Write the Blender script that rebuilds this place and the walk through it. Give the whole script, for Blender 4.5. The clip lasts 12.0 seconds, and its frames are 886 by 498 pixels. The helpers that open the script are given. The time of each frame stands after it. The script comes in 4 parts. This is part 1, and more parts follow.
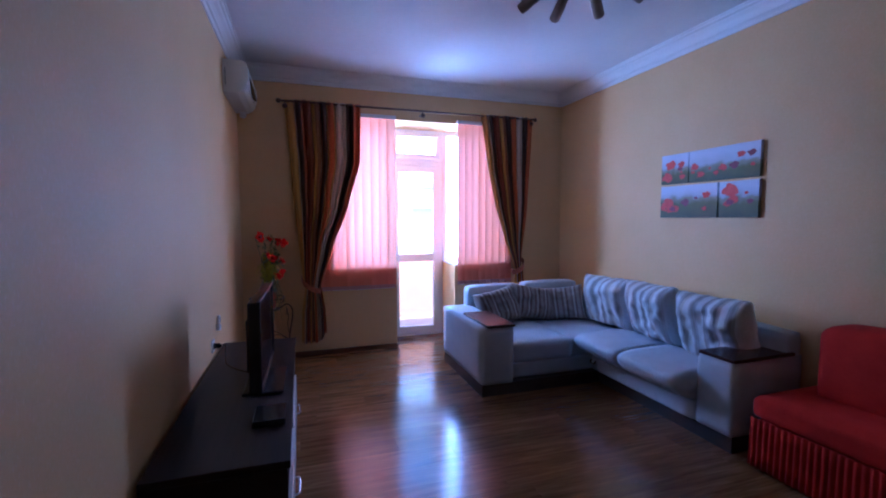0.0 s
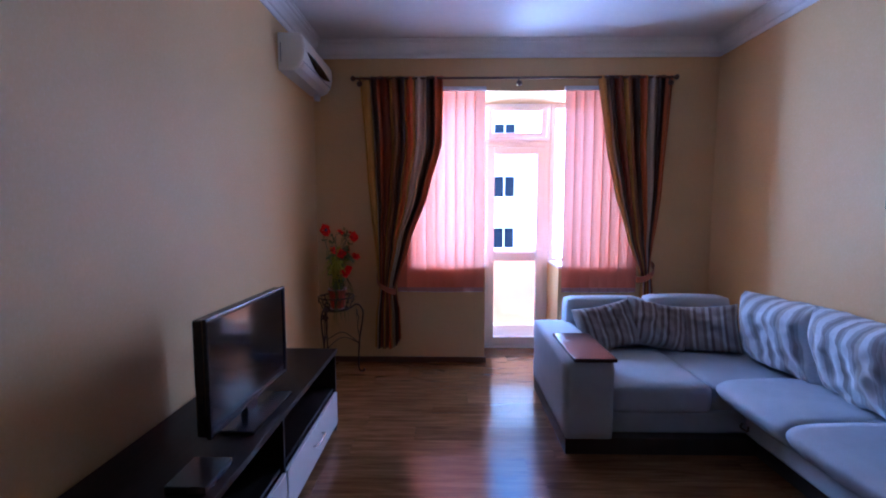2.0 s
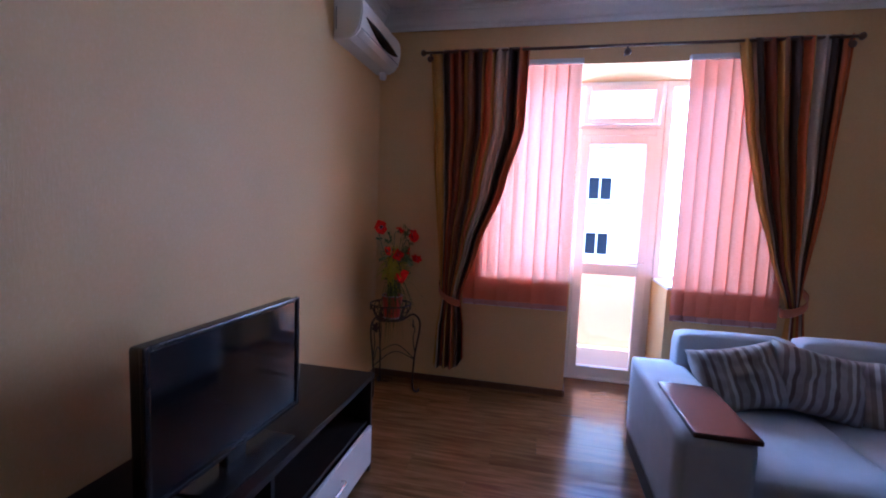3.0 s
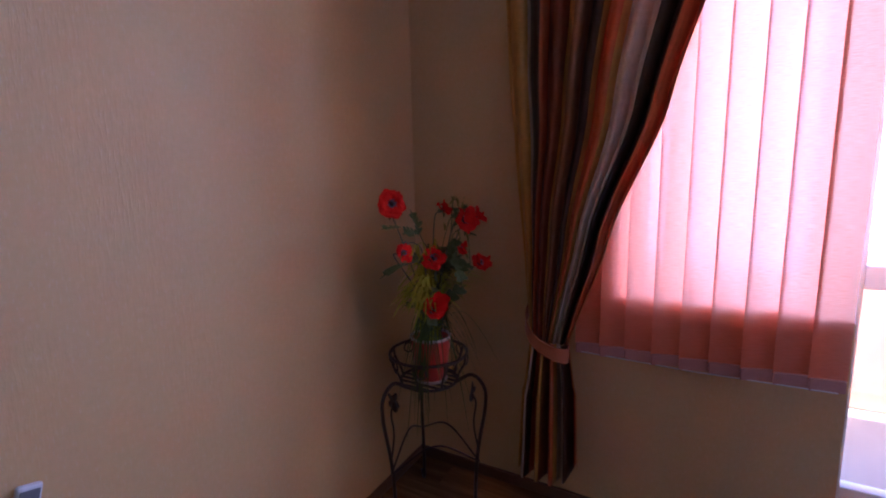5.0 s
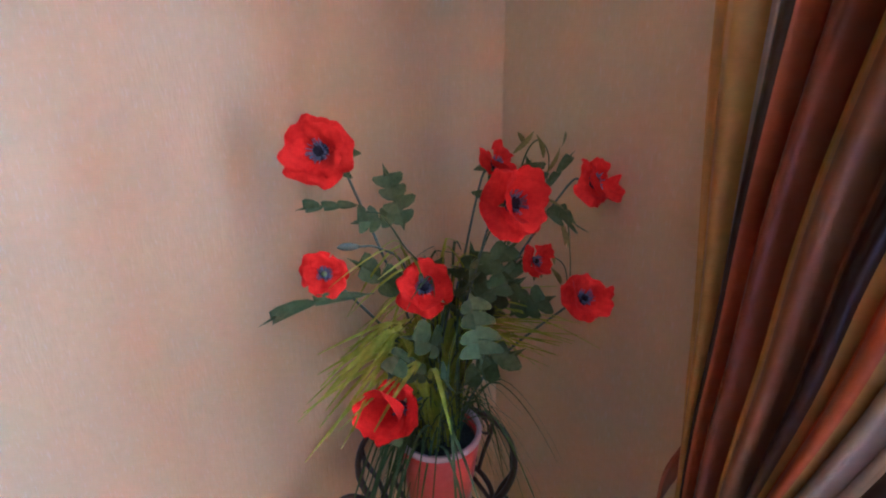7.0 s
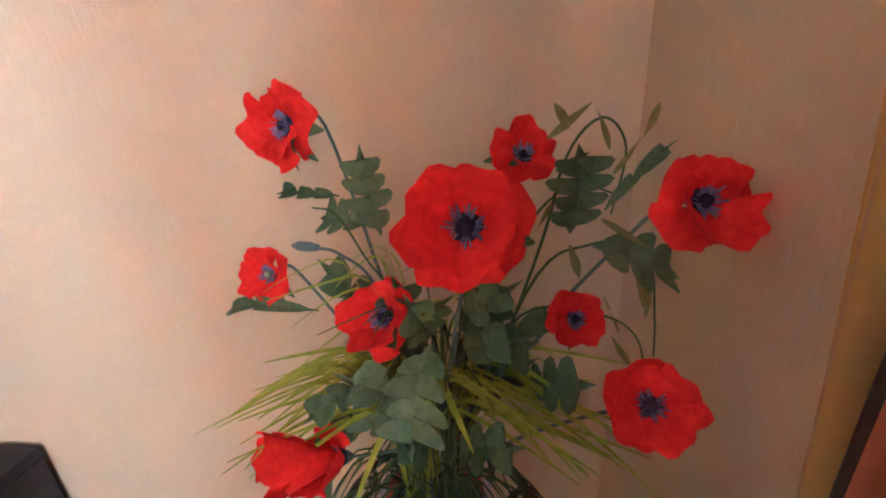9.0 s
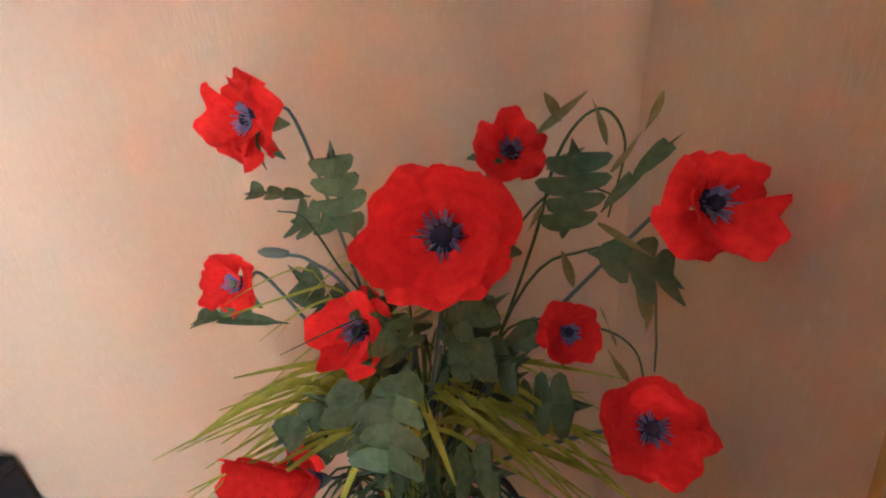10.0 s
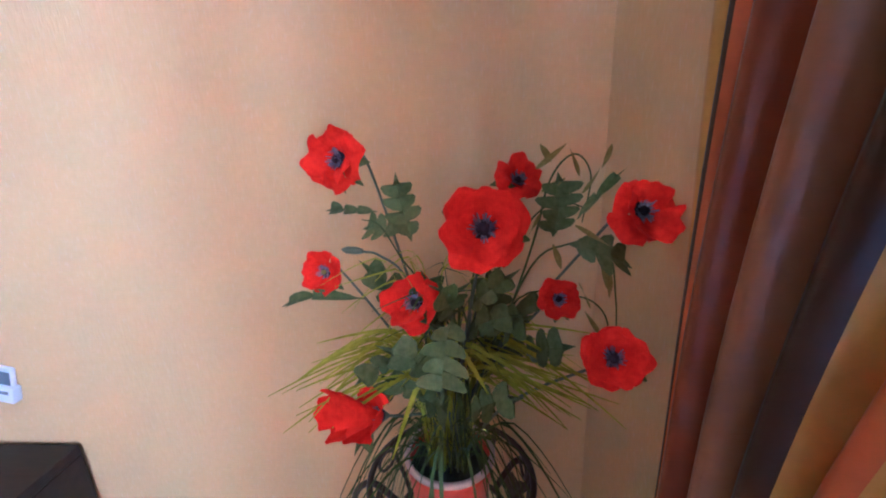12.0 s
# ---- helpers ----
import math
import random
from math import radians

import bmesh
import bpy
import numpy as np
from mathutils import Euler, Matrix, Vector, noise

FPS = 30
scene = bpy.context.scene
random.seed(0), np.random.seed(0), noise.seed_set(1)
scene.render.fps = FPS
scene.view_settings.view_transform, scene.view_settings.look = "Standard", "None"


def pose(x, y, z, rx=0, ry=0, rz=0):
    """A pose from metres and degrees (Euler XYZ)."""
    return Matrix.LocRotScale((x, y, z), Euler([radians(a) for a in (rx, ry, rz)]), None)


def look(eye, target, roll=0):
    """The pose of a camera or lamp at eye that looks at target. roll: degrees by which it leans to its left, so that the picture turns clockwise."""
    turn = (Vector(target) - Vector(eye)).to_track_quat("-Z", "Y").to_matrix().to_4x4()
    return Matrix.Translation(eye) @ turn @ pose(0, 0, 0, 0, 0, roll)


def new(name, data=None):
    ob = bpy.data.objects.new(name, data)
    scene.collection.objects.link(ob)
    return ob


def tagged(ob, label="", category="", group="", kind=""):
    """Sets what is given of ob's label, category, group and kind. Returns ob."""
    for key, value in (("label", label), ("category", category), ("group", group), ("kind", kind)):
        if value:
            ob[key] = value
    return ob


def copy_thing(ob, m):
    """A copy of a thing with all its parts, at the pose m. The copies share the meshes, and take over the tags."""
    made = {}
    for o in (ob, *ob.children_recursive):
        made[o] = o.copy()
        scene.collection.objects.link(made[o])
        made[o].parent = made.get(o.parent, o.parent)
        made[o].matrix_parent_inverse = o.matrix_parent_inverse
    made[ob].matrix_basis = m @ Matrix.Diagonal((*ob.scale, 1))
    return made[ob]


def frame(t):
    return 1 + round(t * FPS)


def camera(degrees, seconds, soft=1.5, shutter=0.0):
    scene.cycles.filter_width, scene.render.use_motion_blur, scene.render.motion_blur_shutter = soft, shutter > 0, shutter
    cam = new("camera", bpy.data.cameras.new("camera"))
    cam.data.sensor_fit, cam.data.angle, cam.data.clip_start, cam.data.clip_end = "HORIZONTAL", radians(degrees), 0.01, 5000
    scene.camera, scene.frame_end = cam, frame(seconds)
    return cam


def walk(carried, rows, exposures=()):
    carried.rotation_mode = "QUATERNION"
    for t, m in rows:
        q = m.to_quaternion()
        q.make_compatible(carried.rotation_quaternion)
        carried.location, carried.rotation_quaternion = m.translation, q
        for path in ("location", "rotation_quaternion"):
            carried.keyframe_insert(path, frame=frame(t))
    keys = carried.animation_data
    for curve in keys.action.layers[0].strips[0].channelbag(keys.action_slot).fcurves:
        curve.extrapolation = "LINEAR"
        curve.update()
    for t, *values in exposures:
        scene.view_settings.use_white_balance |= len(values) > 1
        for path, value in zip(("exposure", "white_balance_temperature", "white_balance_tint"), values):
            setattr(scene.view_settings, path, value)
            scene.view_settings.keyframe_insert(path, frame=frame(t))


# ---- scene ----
cam = camera(90.7, 12.0, soft=2.0)
PATH = [
    (0, (0.599, -0.311, 1.522), (1.215, 1.587, 1.385), -0.1),
    (0.5, (0.795, -0.169, 1.506), (1.059, 1.808, 1.361), -2.2),
    (1, (0.92, 0.035, 1.556), (1.02, 2.031, 1.467), -3.1),
    (1.5, (1.127, 0.23, 1.526), (1.196, 2.226, 1.407), -1.9),
    (2, (1.318, 0.413, 1.522), (1.284, 2.405, 1.347), -0.0),
    (2.5, (1.402, 0.705, 1.514), (1.142, 2.682, 1.354), 1.8),
    (4.3, (1.27, 2.29, 1.51), (0.568, 4.07, 1.22), -1.0),
    (4.5, (1.2, 2.485, 1.505), (0.402, 4.296, 1.2), -1.5),
    (5, (1.18, 2.91, 1.42), (0.208, 4.625, 1.127), -1.2),
    (5.5, (1.103, 3.278, 1.442), (-0.047, 4.864, 1.04), -1.0),
    (6, (1.026, 3.614, 1.434), (-0.288, 5.021, 0.891), 0.2),
    (6.5, (0.947, 3.832, 1.414), (-0.519, 5.043, 0.794), 0.2),
    (7, (0.917, 4.069, 1.415), (-0.767, 4.952, 0.792), -1.0),
    (7.5, (0.894, 4.3, 1.4), (-0.963, 4.648, 0.744), -1.2),
    (7.7, (0.868, 4.345, 1.395), (-1.023, 4.566, 0.77), -2.2),
    (9.3, (0.754, 4.483, 1.395), (-1.093, 4.246, 0.667), -2.6),
    (9.5, (0.744, 4.485, 1.394), (-1.107, 4.259, 0.67), -2.5),
    (10, (0.715, 4.488, 1.391), (-1.129, 4.287, 0.642), -2.9),
    (10.5, (0.713, 4.486, 1.39), (-1.13, 4.278, 0.641), -3.9),
    (11, (0.752, 4.48, 1.407), (-1.098, 4.317, 0.666), -3.1),
    (11.5, (0.823, 4.477, 1.417), (-1.036, 4.3, 0.703), -3.0),
    (12, (0.946, 4.441, 1.425), (-0.952, 4.304, 0.812), -2.4),
]
EXPOSURES = [(0.0, 3.15, 4000, 17), (2.7, 3.2, 4400, 14), (4.3, 3.2, 4600, 20), (5.5, 3.55, 4450, 26), (6.0, 4.2, 3900, 11), (7.5, 5.15, 3950, 4), (9.5, 5.25, 4500, 5), (12.0, 5.25, 4150, 5)]
walk(cam, [(t, look(eye, target, roll)) for t, eye, target, roll in PATH], EXPOSURES)
# ---- world and light ----
SUN_EL, SUN_AZ = 74.0, 178.0  # azimuth from +y towards +x
world = bpy.data.worlds.new("world")
scene.world = world
world.use_nodes = True
wn = world.node_tree
sky = wn.nodes.new("ShaderNodeTexSky")
sky.sky_type = "NISHITA"
sky.sun_disc = False
sky.sun_elevation = radians(SUN_EL)
sky.sun_rotation = radians(SUN_AZ)
wn.links.new(sky.outputs[0], wn.nodes["Background"].inputs[0])
wn.nodes["Background"].inputs[1].default_value = 0.15
sun = new("sun", bpy.data.lights.new("sun", "SUN"))
sun.data.energy, sun.data.angle, sun.data.color = 2.4, radians(0.5), (1.0, 0.95, 0.86)
el, az = radians(SUN_EL), radians(SUN_AZ)
sun.matrix_world = look((math.sin(az) * math.cos(el) * 20, math.cos(az) * math.cos(el) * 20, math.sin(el) * 20), (0, 0, 0))


# skylight in the openings of the two side windows
for x0, x1, power in ((0.98, 1.64, 10.0), (2.41, 3.03, 5.0)):
    a = new("window_skylight", bpy.data.lights.new("window_skylight", "AREA"))
    a.data.shape, a.data.size, a.data.size_y = "RECTANGLE", x1 - x0, 1.66
    a.data.energy, a.data.color = power, (0.64, 0.76, 1.0)
    a.matrix_world = look(((x0 + x1) / 2, 5.30, 1.80), ((x0 + x1) / 2, 0.0, 1.80))



# ---- materials ----
def material(name, colour, rough=0.6, metal=0.0, spec=0.5):
    m = bpy.data.materials.new(name)
    m.use_nodes = True
    b = m.node_tree.nodes["Principled BSDF"]
    b.inputs["Base Color"].default_value = (*colour, 1)
    b.inputs["Roughness"].default_value = rough
    b.inputs["Metallic"].default_value = metal
    b.inputs["Specular IOR Level"].default_value = spec
    return m


def node(m, kind, **values):
    n = m.node_tree.nodes.new(kind)
    for k, v in values.items():
        n.inputs[k.replace("_", " ")].default_value = v
    return n


def wire(m, a, out, b, inp):
    m.node_tree.links.new(a.outputs[out], b.inputs[inp])


def coords(m, which="Object", scale=(1, 1, 1)):
    tc = m.node_tree.nodes.new("ShaderNodeTexCoord")
    mp = m.node_tree.nodes.new("ShaderNodeMapping")
    mp.inputs["Scale"].default_value = scale
    wire(m, tc, which, mp, "Vector")
    return mp


def ramp(m, stops, interp="LINEAR"):
    r = m.node_tree.nodes.new("ShaderNodeValToRGB")
    r.color_ramp.interpolation = interp
    while len(r.color_ramp.elements) < len(stops):
        r.color_ramp.elements.new(0.5)
    for e, (p, c) in zip(r.color_ramp.elements, stops):
        e.position, e.color = p, (*c, 1)
    return r


def mottled(name, a, b, scale, rough=0.6, bump=0.0, bump_scale=None, stretch=(1, 1, 1), spec=0.5, which="Object", fine=None, dist=0.002):
    """Two tones mixed by noise at two scales, with a fine relief."""
    m = material(name, a, rough, 0.0, spec)
    bs = m.node_tree.nodes["Principled BSDF"]
    mp = coords(m, which, stretch)
    n1 = node(m, "ShaderNodeTexNoise", Scale=scale, Detail=6.0, Roughness=0.6)
    wire(m, mp, "Vector", n1, "Vector")
    n2 = node(m, "ShaderNodeTexNoise", Scale=fine or scale * 12, Detail=3.0, Roughness=0.6)
    wire(m, mp, "Vector", n2, "Vector")
    mix = m.node_tree.nodes.new("ShaderNodeMath")
    mix.operation = "MULTIPLY_ADD"
    mix.inputs[1].default_value = 0.45
    wire(m, n2, "Fac", mix, 0)
    half = m.node_tree.nodes.new("ShaderNodeMath")
    half.operation = "MULTIPLY"
    half.inputs[1].default_value = 0.55
    wire(m, n1, "Fac", half, 0)
    wire(m, half, 0, mix, 2)
    r = ramp(m, [(0.32, a), (0.68, b)])
    wire(m, mix, 0, r, "Fac")
    wire(m, r, "Color", bs, "Base Color")
    if bump:
        n3 = node(m, "ShaderNodeTexNoise", Scale=bump_scale or scale * 20, Detail=4.0)
        wire(m, mp, "Vector", n3, "Vector")
        bp = node(m, "ShaderNodeBump", Strength=bump, Distance=dist)
        wire(m, n3, "Fac", bp, "Height")
        wire(m, bp, "Normal", bs, "Normal")
    return m


def wallpaper():
    """Beige embossed paper with fine upright strokes and a faint sheen; the pearl print's glints are painted paler."""
    m = mottled("wallpaper", (0.70, 0.46, 0.195), (0.76, 0.515, 0.235), 1.6, 0.5, spec=0.45, fine=60)
    bs = m.node_tree.nodes["Principled BSDF"]
    mp = coords(m, "Object", (110, 110, 22))
    n = node(m, "ShaderNodeTexNoise", Scale=1.0, Detail=3.0, Roughness=0.65)
    wire(m, mp, "Vector", n, "Vector")
    sharp = ramp(m, [(0.44, (0, 0, 0)), (0.66, (1, 1, 1))])
    wire(m, n, "Fac", sharp, "Fac")
    bp = node(m, "ShaderNodeBump", Strength=0.24, Distance=0.0014)
    wire(m, sharp, "Color", bp, "Height")
    wire(m, bp, "Normal", bs, "Normal")
    mp2 = coords(m, "Object", (240, 240, 46))
    n2 = node(m, "ShaderNodeTexNoise", Scale=1.0, Detail=2.0, Roughness=0.5)
    wire(m, mp2, "Vector", n2, "Vector")
    pearl_glint = ramp(m, [(0.60, (0, 0, 0)), (0.68, (1, 1, 1))])
    wire(m, n2, "Fac", pearl_glint, "Fac")
    old = bs.inputs["Base Color"].links[0].from_socket
    # sparkle of the pearl print put into the colour as paler cream
    mx = m.node_tree.nodes.new("ShaderNodeMixRGB")
    mx.inputs["Color2"].default_value = (0.86, 0.76, 0.58, 1)
    fac = m.node_tree.nodes.new("ShaderNodeMath")
    fac.operation = "MULTIPLY"
    fac.inputs[1].default_value = 0.13
    wire(m, pearl_glint, "Color", fac, 0)
    wire(m, fac, 0, mx, "Fac")
    m.node_tree.links.new(old, mx.inputs["Color1"])
    wire(m, mx, "Color", bs, "Base Color")
    rr = ramp(m, [(0.0, (0.60, 0.60, 0.60)), (1.0, (0.40, 0.40, 0.40))])
    wire(m, pearl_glint, "Color", rr, "Fac")
    wire(m, rr, "Color", bs, "Roughness")
    return m


def laminate():
    m = material("laminate", (0.2, 0.09, 0.04), 0.22, 0, 0.85)
    bs = m.node_tree.nodes["Principled BSDF"]
    mp = coords(m, "Object", (1.2, 14, 14))
    info = m.node_tree.nodes.new("ShaderNodeObjectInfo")
    n = node(m, "ShaderNodeTexNoise", Scale=2.2, Detail=8.0, Roughness=0.62, Distortion=0.6)
    n.noise_dimensions = "4D"
    wire(m, mp, "Vector", n, "Vector")
    mul = m.node_tree.nodes.new("ShaderNodeMath")
    mul.operation = "MULTIPLY"
    mul.inputs[1].default_value = 37.0
    wire(m, info, "Random", mul, 0)
    wire(m, mul, 0, n, "W")
    r = ramp(m, [(0.25, (0.085, 0.037, 0.014)), (0.5, (0.20, 0.096, 0.035)), (0.75, (0.33, 0.172, 0.065))])
    wire(m, n, "Fac", r, "Fac")
    hs = m.node_tree.nodes.new("ShaderNodeHueSaturation")
    v = m.node_tree.nodes.new("ShaderNodeMapRange")
    v.inputs["To Min"].default_value, v.inputs["To Max"].default_value = 0.75, 1.2
    wire(m, info, "Random", v, "Value")
    wire(m, v, "Result", hs, "Value")
    wire(m, r, "Color", hs, "Color")
    wire(m, hs, "Color", bs, "Base Color")
    rr = ramp(m, [(0.3, (0.11, 0.11, 0.11)), (0.7, (0.22, 0.22, 0.22))])
    wire(m, n, "Fac", rr, "Fac")
    wire(m, rr, "Color", bs, "Roughness")
    bp = node(m, "ShaderNodeBump", Strength=0.08, Distance=0.001)
    wire(m, n, "Fac", bp, "Height")
    wire(m, bp, "Normal", bs, "Normal")
    return m


def striped(name, stops, repeats, rough, sheen=0.0, axis="X", weave=900.0, bump=0.12, lets_through=0.0):
    """Woven stripes laid along the cloth's own coordinates."""
    m = material(name, stops[0][1], rough)
    bs = m.node_tree.nodes["Principled BSDF"]
    uv = m.node_tree.nodes.new("ShaderNodeUVMap")
    sep = m.node_tree.nodes.new("ShaderNodeSeparateXYZ")
    wire(m, uv, "UV", sep, "Vector")
    mul = m.node_tree.nodes.new("ShaderNodeMath")
    mul.operation = "MULTIPLY"
    mul.inputs[1].default_value = repeats
    wire(m, sep, axis, mul, 0)
    fr = m.node_tree.nodes.new("ShaderNodeMath")
    fr.operation = "FRACT"
    wire(m, mul, 0, fr, 0)
    r = ramp(m, stops, "CONSTANT")
    wire(m, fr, 0, r, "Fac")
    mp = coords(m, "Object", (1, 1, 1))
    n = node(m, "ShaderNodeTexNoise", Scale=60.0, Detail=4.0)
    wire(m, mp, "Vector", n, "Vector")
    mx = m.node_tree.nodes.new("ShaderNodeMixRGB")
    mx.blend_type = "MULTIPLY"
    mx.inputs["Fac"].default_value = 0.45
    gr = ramp(m, [(0.3, (0.7, 0.7, 0.7)), (0.7, (1, 1, 1))])
    wire(m, n, "Fac", gr, "Fac")
    wire(m, r, "Color", mx, "Color1")
    wire(m, gr, "Color", mx, "Color2")
    wire(m, mx, "Color", bs, "Base Color")
    n2 = node(m, "ShaderNodeTexNoise", Scale=weave, Detail=2.0)
    wire(m, mp, "Vector", n2, "Vector")
    bp = node(m, "ShaderNodeBump", Strength=bump, Distance=0.0008)
    wire(m, n2, "Fac", bp, "Height")
    wire(m, bp, "Normal", bs, "Normal")
    bs.inputs["Sheen Weight"].default_value = sheen
    if lets_through:
        nt = m.node_tree
        t = nt.nodes.new("ShaderNodeBsdfTranslucent")
        wire(m, mx, "Color", t, "Color")
        ms = nt.nodes.new("ShaderNodeMixShader")
        ms.inputs[0].default_value = lets_through
        nt.links.new(bs.outputs[0], ms.inputs[1])
        nt.links.new(t.outputs[0], ms.inputs[2])
        nt.links.new(ms.outputs[0], nt.nodes["Material Output"].inputs[0])
    return m


def blind_cloth():
    m = bpy.data.materials.new("blind_cloth")
    m.use_nodes = True
    nt = m.node_tree
    nt.nodes.remove(nt.nodes["Principled BSDF"])
    out = nt.nodes["Material Output"]
    d = nt.nodes.new("ShaderNodeBsdfDiffuse")
    t = nt.nodes.new("ShaderNodeBsdfTranslucent")
    mp = coords(m, "Object", (30, 30, 500))
    n = node(m, "ShaderNodeTexNoise", Scale=1.0, Detail=3.0)
    wire(m, mp, "Vector", n, "Vector")
    r1 = ramp(m, [(0.3, (0.72, 0.20, 0.10)), (0.7, (0.80, 0.27, 0.15))])
    r2 = ramp(m, [(0.3, (0.94, 0.36, 0.22)), (0.7, (0.98, 0.45, 0.30))])
    wire(m, n, "Fac", r1, "Fac")
    wire(m, n, "Fac", r2, "Fac")
    wire(m, r1, "Color", d, "Color")
    wire(m, r2, "Color", t, "Color")
    mix = nt.nodes.new("ShaderNodeMixShader")
    mix.inputs[0].default_value = 0.13
    nt.links.new(d.outputs[0], mix.inputs[1])
    nt.links.new(t.outputs[0], mix.inputs[2])
    weave = nt.nodes.new("ShaderNodeBsdfTransparent")
    weave.inputs[0].default_value = (1.0, 0.60, 0.58, 1)
    thin = nt.nodes.new("ShaderNodeMixShader")
    thin.inputs[0].default_value = 0.012
    nt.links.new(mix.outputs[0], thin.inputs[1])
    nt.links.new(weave.outputs[0], thin.inputs[2])
    nt.links.new(thin.outputs[0], out.inputs[0])
    return m


def clear_glass():
    m = bpy.data.materials.new("window_glass")
    m.use_nodes = True
    nt = m.node_tree
    b = nt.nodes["Principled BSDF"]
    b.inputs["Base Color"].default_value = (1, 1, 1, 1)
    b.inputs["Transmission Weight"].default_value = 1.0
    b.inputs["Roughness"].default_value = 0.0
    b.inputs["IOR"].default_value = 1.45
    return m


def thin_leaf(name, a, b, scale, rough=0.5, through_part=0.25):
    """A leaf or petal that lets some light through."""
    m = mottled(name, a, b, scale, rough, bump=0.1, bump_scale=scale * 2, dist=0.001, fine=scale * 4)
    nt = m.node_tree
    bs, out = nt.nodes["Principled BSDF"], nt.nodes["Material Output"]
    bs.inputs["Specular IOR Level"].default_value = 0.15
    t = nt.nodes.new("ShaderNodeBsdfTranslucent")
    src = bs.inputs["Base Color"].links[0].from_socket
    nt.links.new(src, t.inputs["Color"])
    mix = nt.nodes.new("ShaderNodeMixShader")
    mix.inputs[0].default_value = through_part
    nt.links.new(bs.outputs[0], mix.inputs[1])
    nt.links.new(t.outputs[0], mix.inputs[2])
    nt.links.new(mix.outputs[0], out.inputs[0])
    return m


WALLPAPER = wallpaper()
LAMINATE = laminate()
CEILING = mottled("ceiling_paint", (0.76, 0.76, 0.76), (0.82, 0.82, 0.82), 2.0, 0.7, bump=0.1, bump_scale=80)
CORNICE = mottled("cornice_paint", (0.78, 0.78, 0.78), (0.84, 0.84, 0.83), 5.0, 0.5)
PVC = mottled("white_pvc", (0.80, 0.81, 0.82), (0.84, 0.84, 0.84), 4.0, 0.28)
SKIRT = mottled("dark_skirting", (0.10, 0.045, 0.02), (0.17, 0.08, 0.035), 6.0, 0.35, stretch=(0.3, 0.3, 6))
GLASS = clear_glass()
BLIND = blind_cloth()
HEM = mottled("blind_hem", (0.50, 0.24, 0.20), (0.58, 0.30, 0.26), 30.0, 0.7)
GOLD, SILVER, BLACK = (0.70, 0.36, 0.065), (0.70, 0.55, 0.40), (0.060, 0.022, 0.010)
RUST, BROWN, TAUPE = (0.66, 0.15, 0.035), (0.26, 0.055, 0.014), (0.34, 0.125, 0.045)
CURTAIN = striped("curtain_satin", [
    (0.0, GOLD), (0.12, SILVER), (0.155, BLACK), (0.20, RUST), (0.25, BROWN), (0.35, GOLD), (0.39, TAUPE), (0.48, BLACK),
    (0.52, GOLD), (0.55, RUST), (0.62, GOLD), (0.65, SILVER), (0.80, BLACK), (0.90, RUST)], 1.0, 0.32, 0.0, lets_through=0.22)
TIE_CLOTH = mottled("tieback_satin", (0.42, 0.12, 0.05), (0.52, 0.17, 0.075), 25.0, 0.4, bump=0.15, bump_scale=500)
IRON_ROD = mottled("bronze_rod", (0.09, 0.045, 0.025), (0.14, 0.07, 0.04), 20.0, 0.35)
IRON = mottled("wrought_iron", (0.030, 0.020, 0.014), (0.065, 0.040, 0.026), 40.0, 0.42, bump=0.3, bump_scale=200)
SOFA = mottled("sofa_microfibre", (0.42, 0.47, 0.54), (0.53, 0.58, 0.65), 7.0, 0.8, bump=0.25, bump_scale=350, fine=260)
LIGHT_S, MID_S, DARK_S = (0.68, 0.72, 0.77), (0.40, 0.42, 0.46), (0.29, 0.28, 0.30)
CUSHION = striped("cushion_chenille", [
    (0.0, LIGHT_S), (0.16, MID_S), (0.22, DARK_S), (0.30, MID_S), (0.36, LIGHT_S), (0.52, (0.48, 0.47, 0.46)), (0.60, DARK_S),
    (0.66, MID_S), (0.74, LIGHT_S), (0.86, MID_S), (0.92, DARK_S)], 2.0, 0.75, 0.2, weave=500, bump=0.3)
PILLOW = striped("pillow_chenille", [
    (0.0, (0.30, 0.27, 0.25)), (0.18, (0.17, 0.13, 0.115)), (0.30, (0.38, 0.35, 0.33)), (0.42, (0.12, 0.085, 0.075)), (0.52, (0.30, 0.26, 0.24)),
    (0.68, (0.20, 0.16, 0.14)), (0.80, (0.42, 0.39, 0.37)), (0.90, (0.15, 0.11, 0.10))], 2.4, 0.75, 0.2, weave=500, bump=0.3)
TRAY = mottled("wenge_tray", (0.035, 0.018, 0.016), (0.07, 0.035, 0.028), 5.0, 0.22, stretch=(2, 20, 20))
PLINTH = mottled("dark_plinth", (0.022, 0.016, 0.013), (0.045, 0.03, 0.024), 8.0, 0.45)
RED = mottled("red_plush", (0.38, 0.010, 0.006), (0.52, 0.024, 0.011), 9.0, 0.85, spec=0.2, bump=0.3, bump_scale=260, fine=180)
WENGE = mottled("wenge_board", (0.012, 0.008, 0.006), (0.032, 0.020, 0.015), 3.0, 0.42, stretch=(14, 1, 14), spec=0.25)
LACQUER = mottled("white_lacquer", (0.78, 0.78, 0.79), (0.82, 0.82, 0.83), 3.0, 0.2)
CHROME = material("brushed_steel", (0.62, 0.62, 0.63), 0.25, 1.0)
TVBLACK = mottled("black_plastic", (0.012, 0.012, 0.013), (0.022, 0.022, 0.023), 12.0, 0.25)
SCREEN = material("tv_screen", (0.008, 0.008, 0.010), 0.08)
ACWHITE = mottled("cream_plastic", (0.76, 0.73, 0.66), (0.80, 0.77, 0.70), 5.0, 0.35)
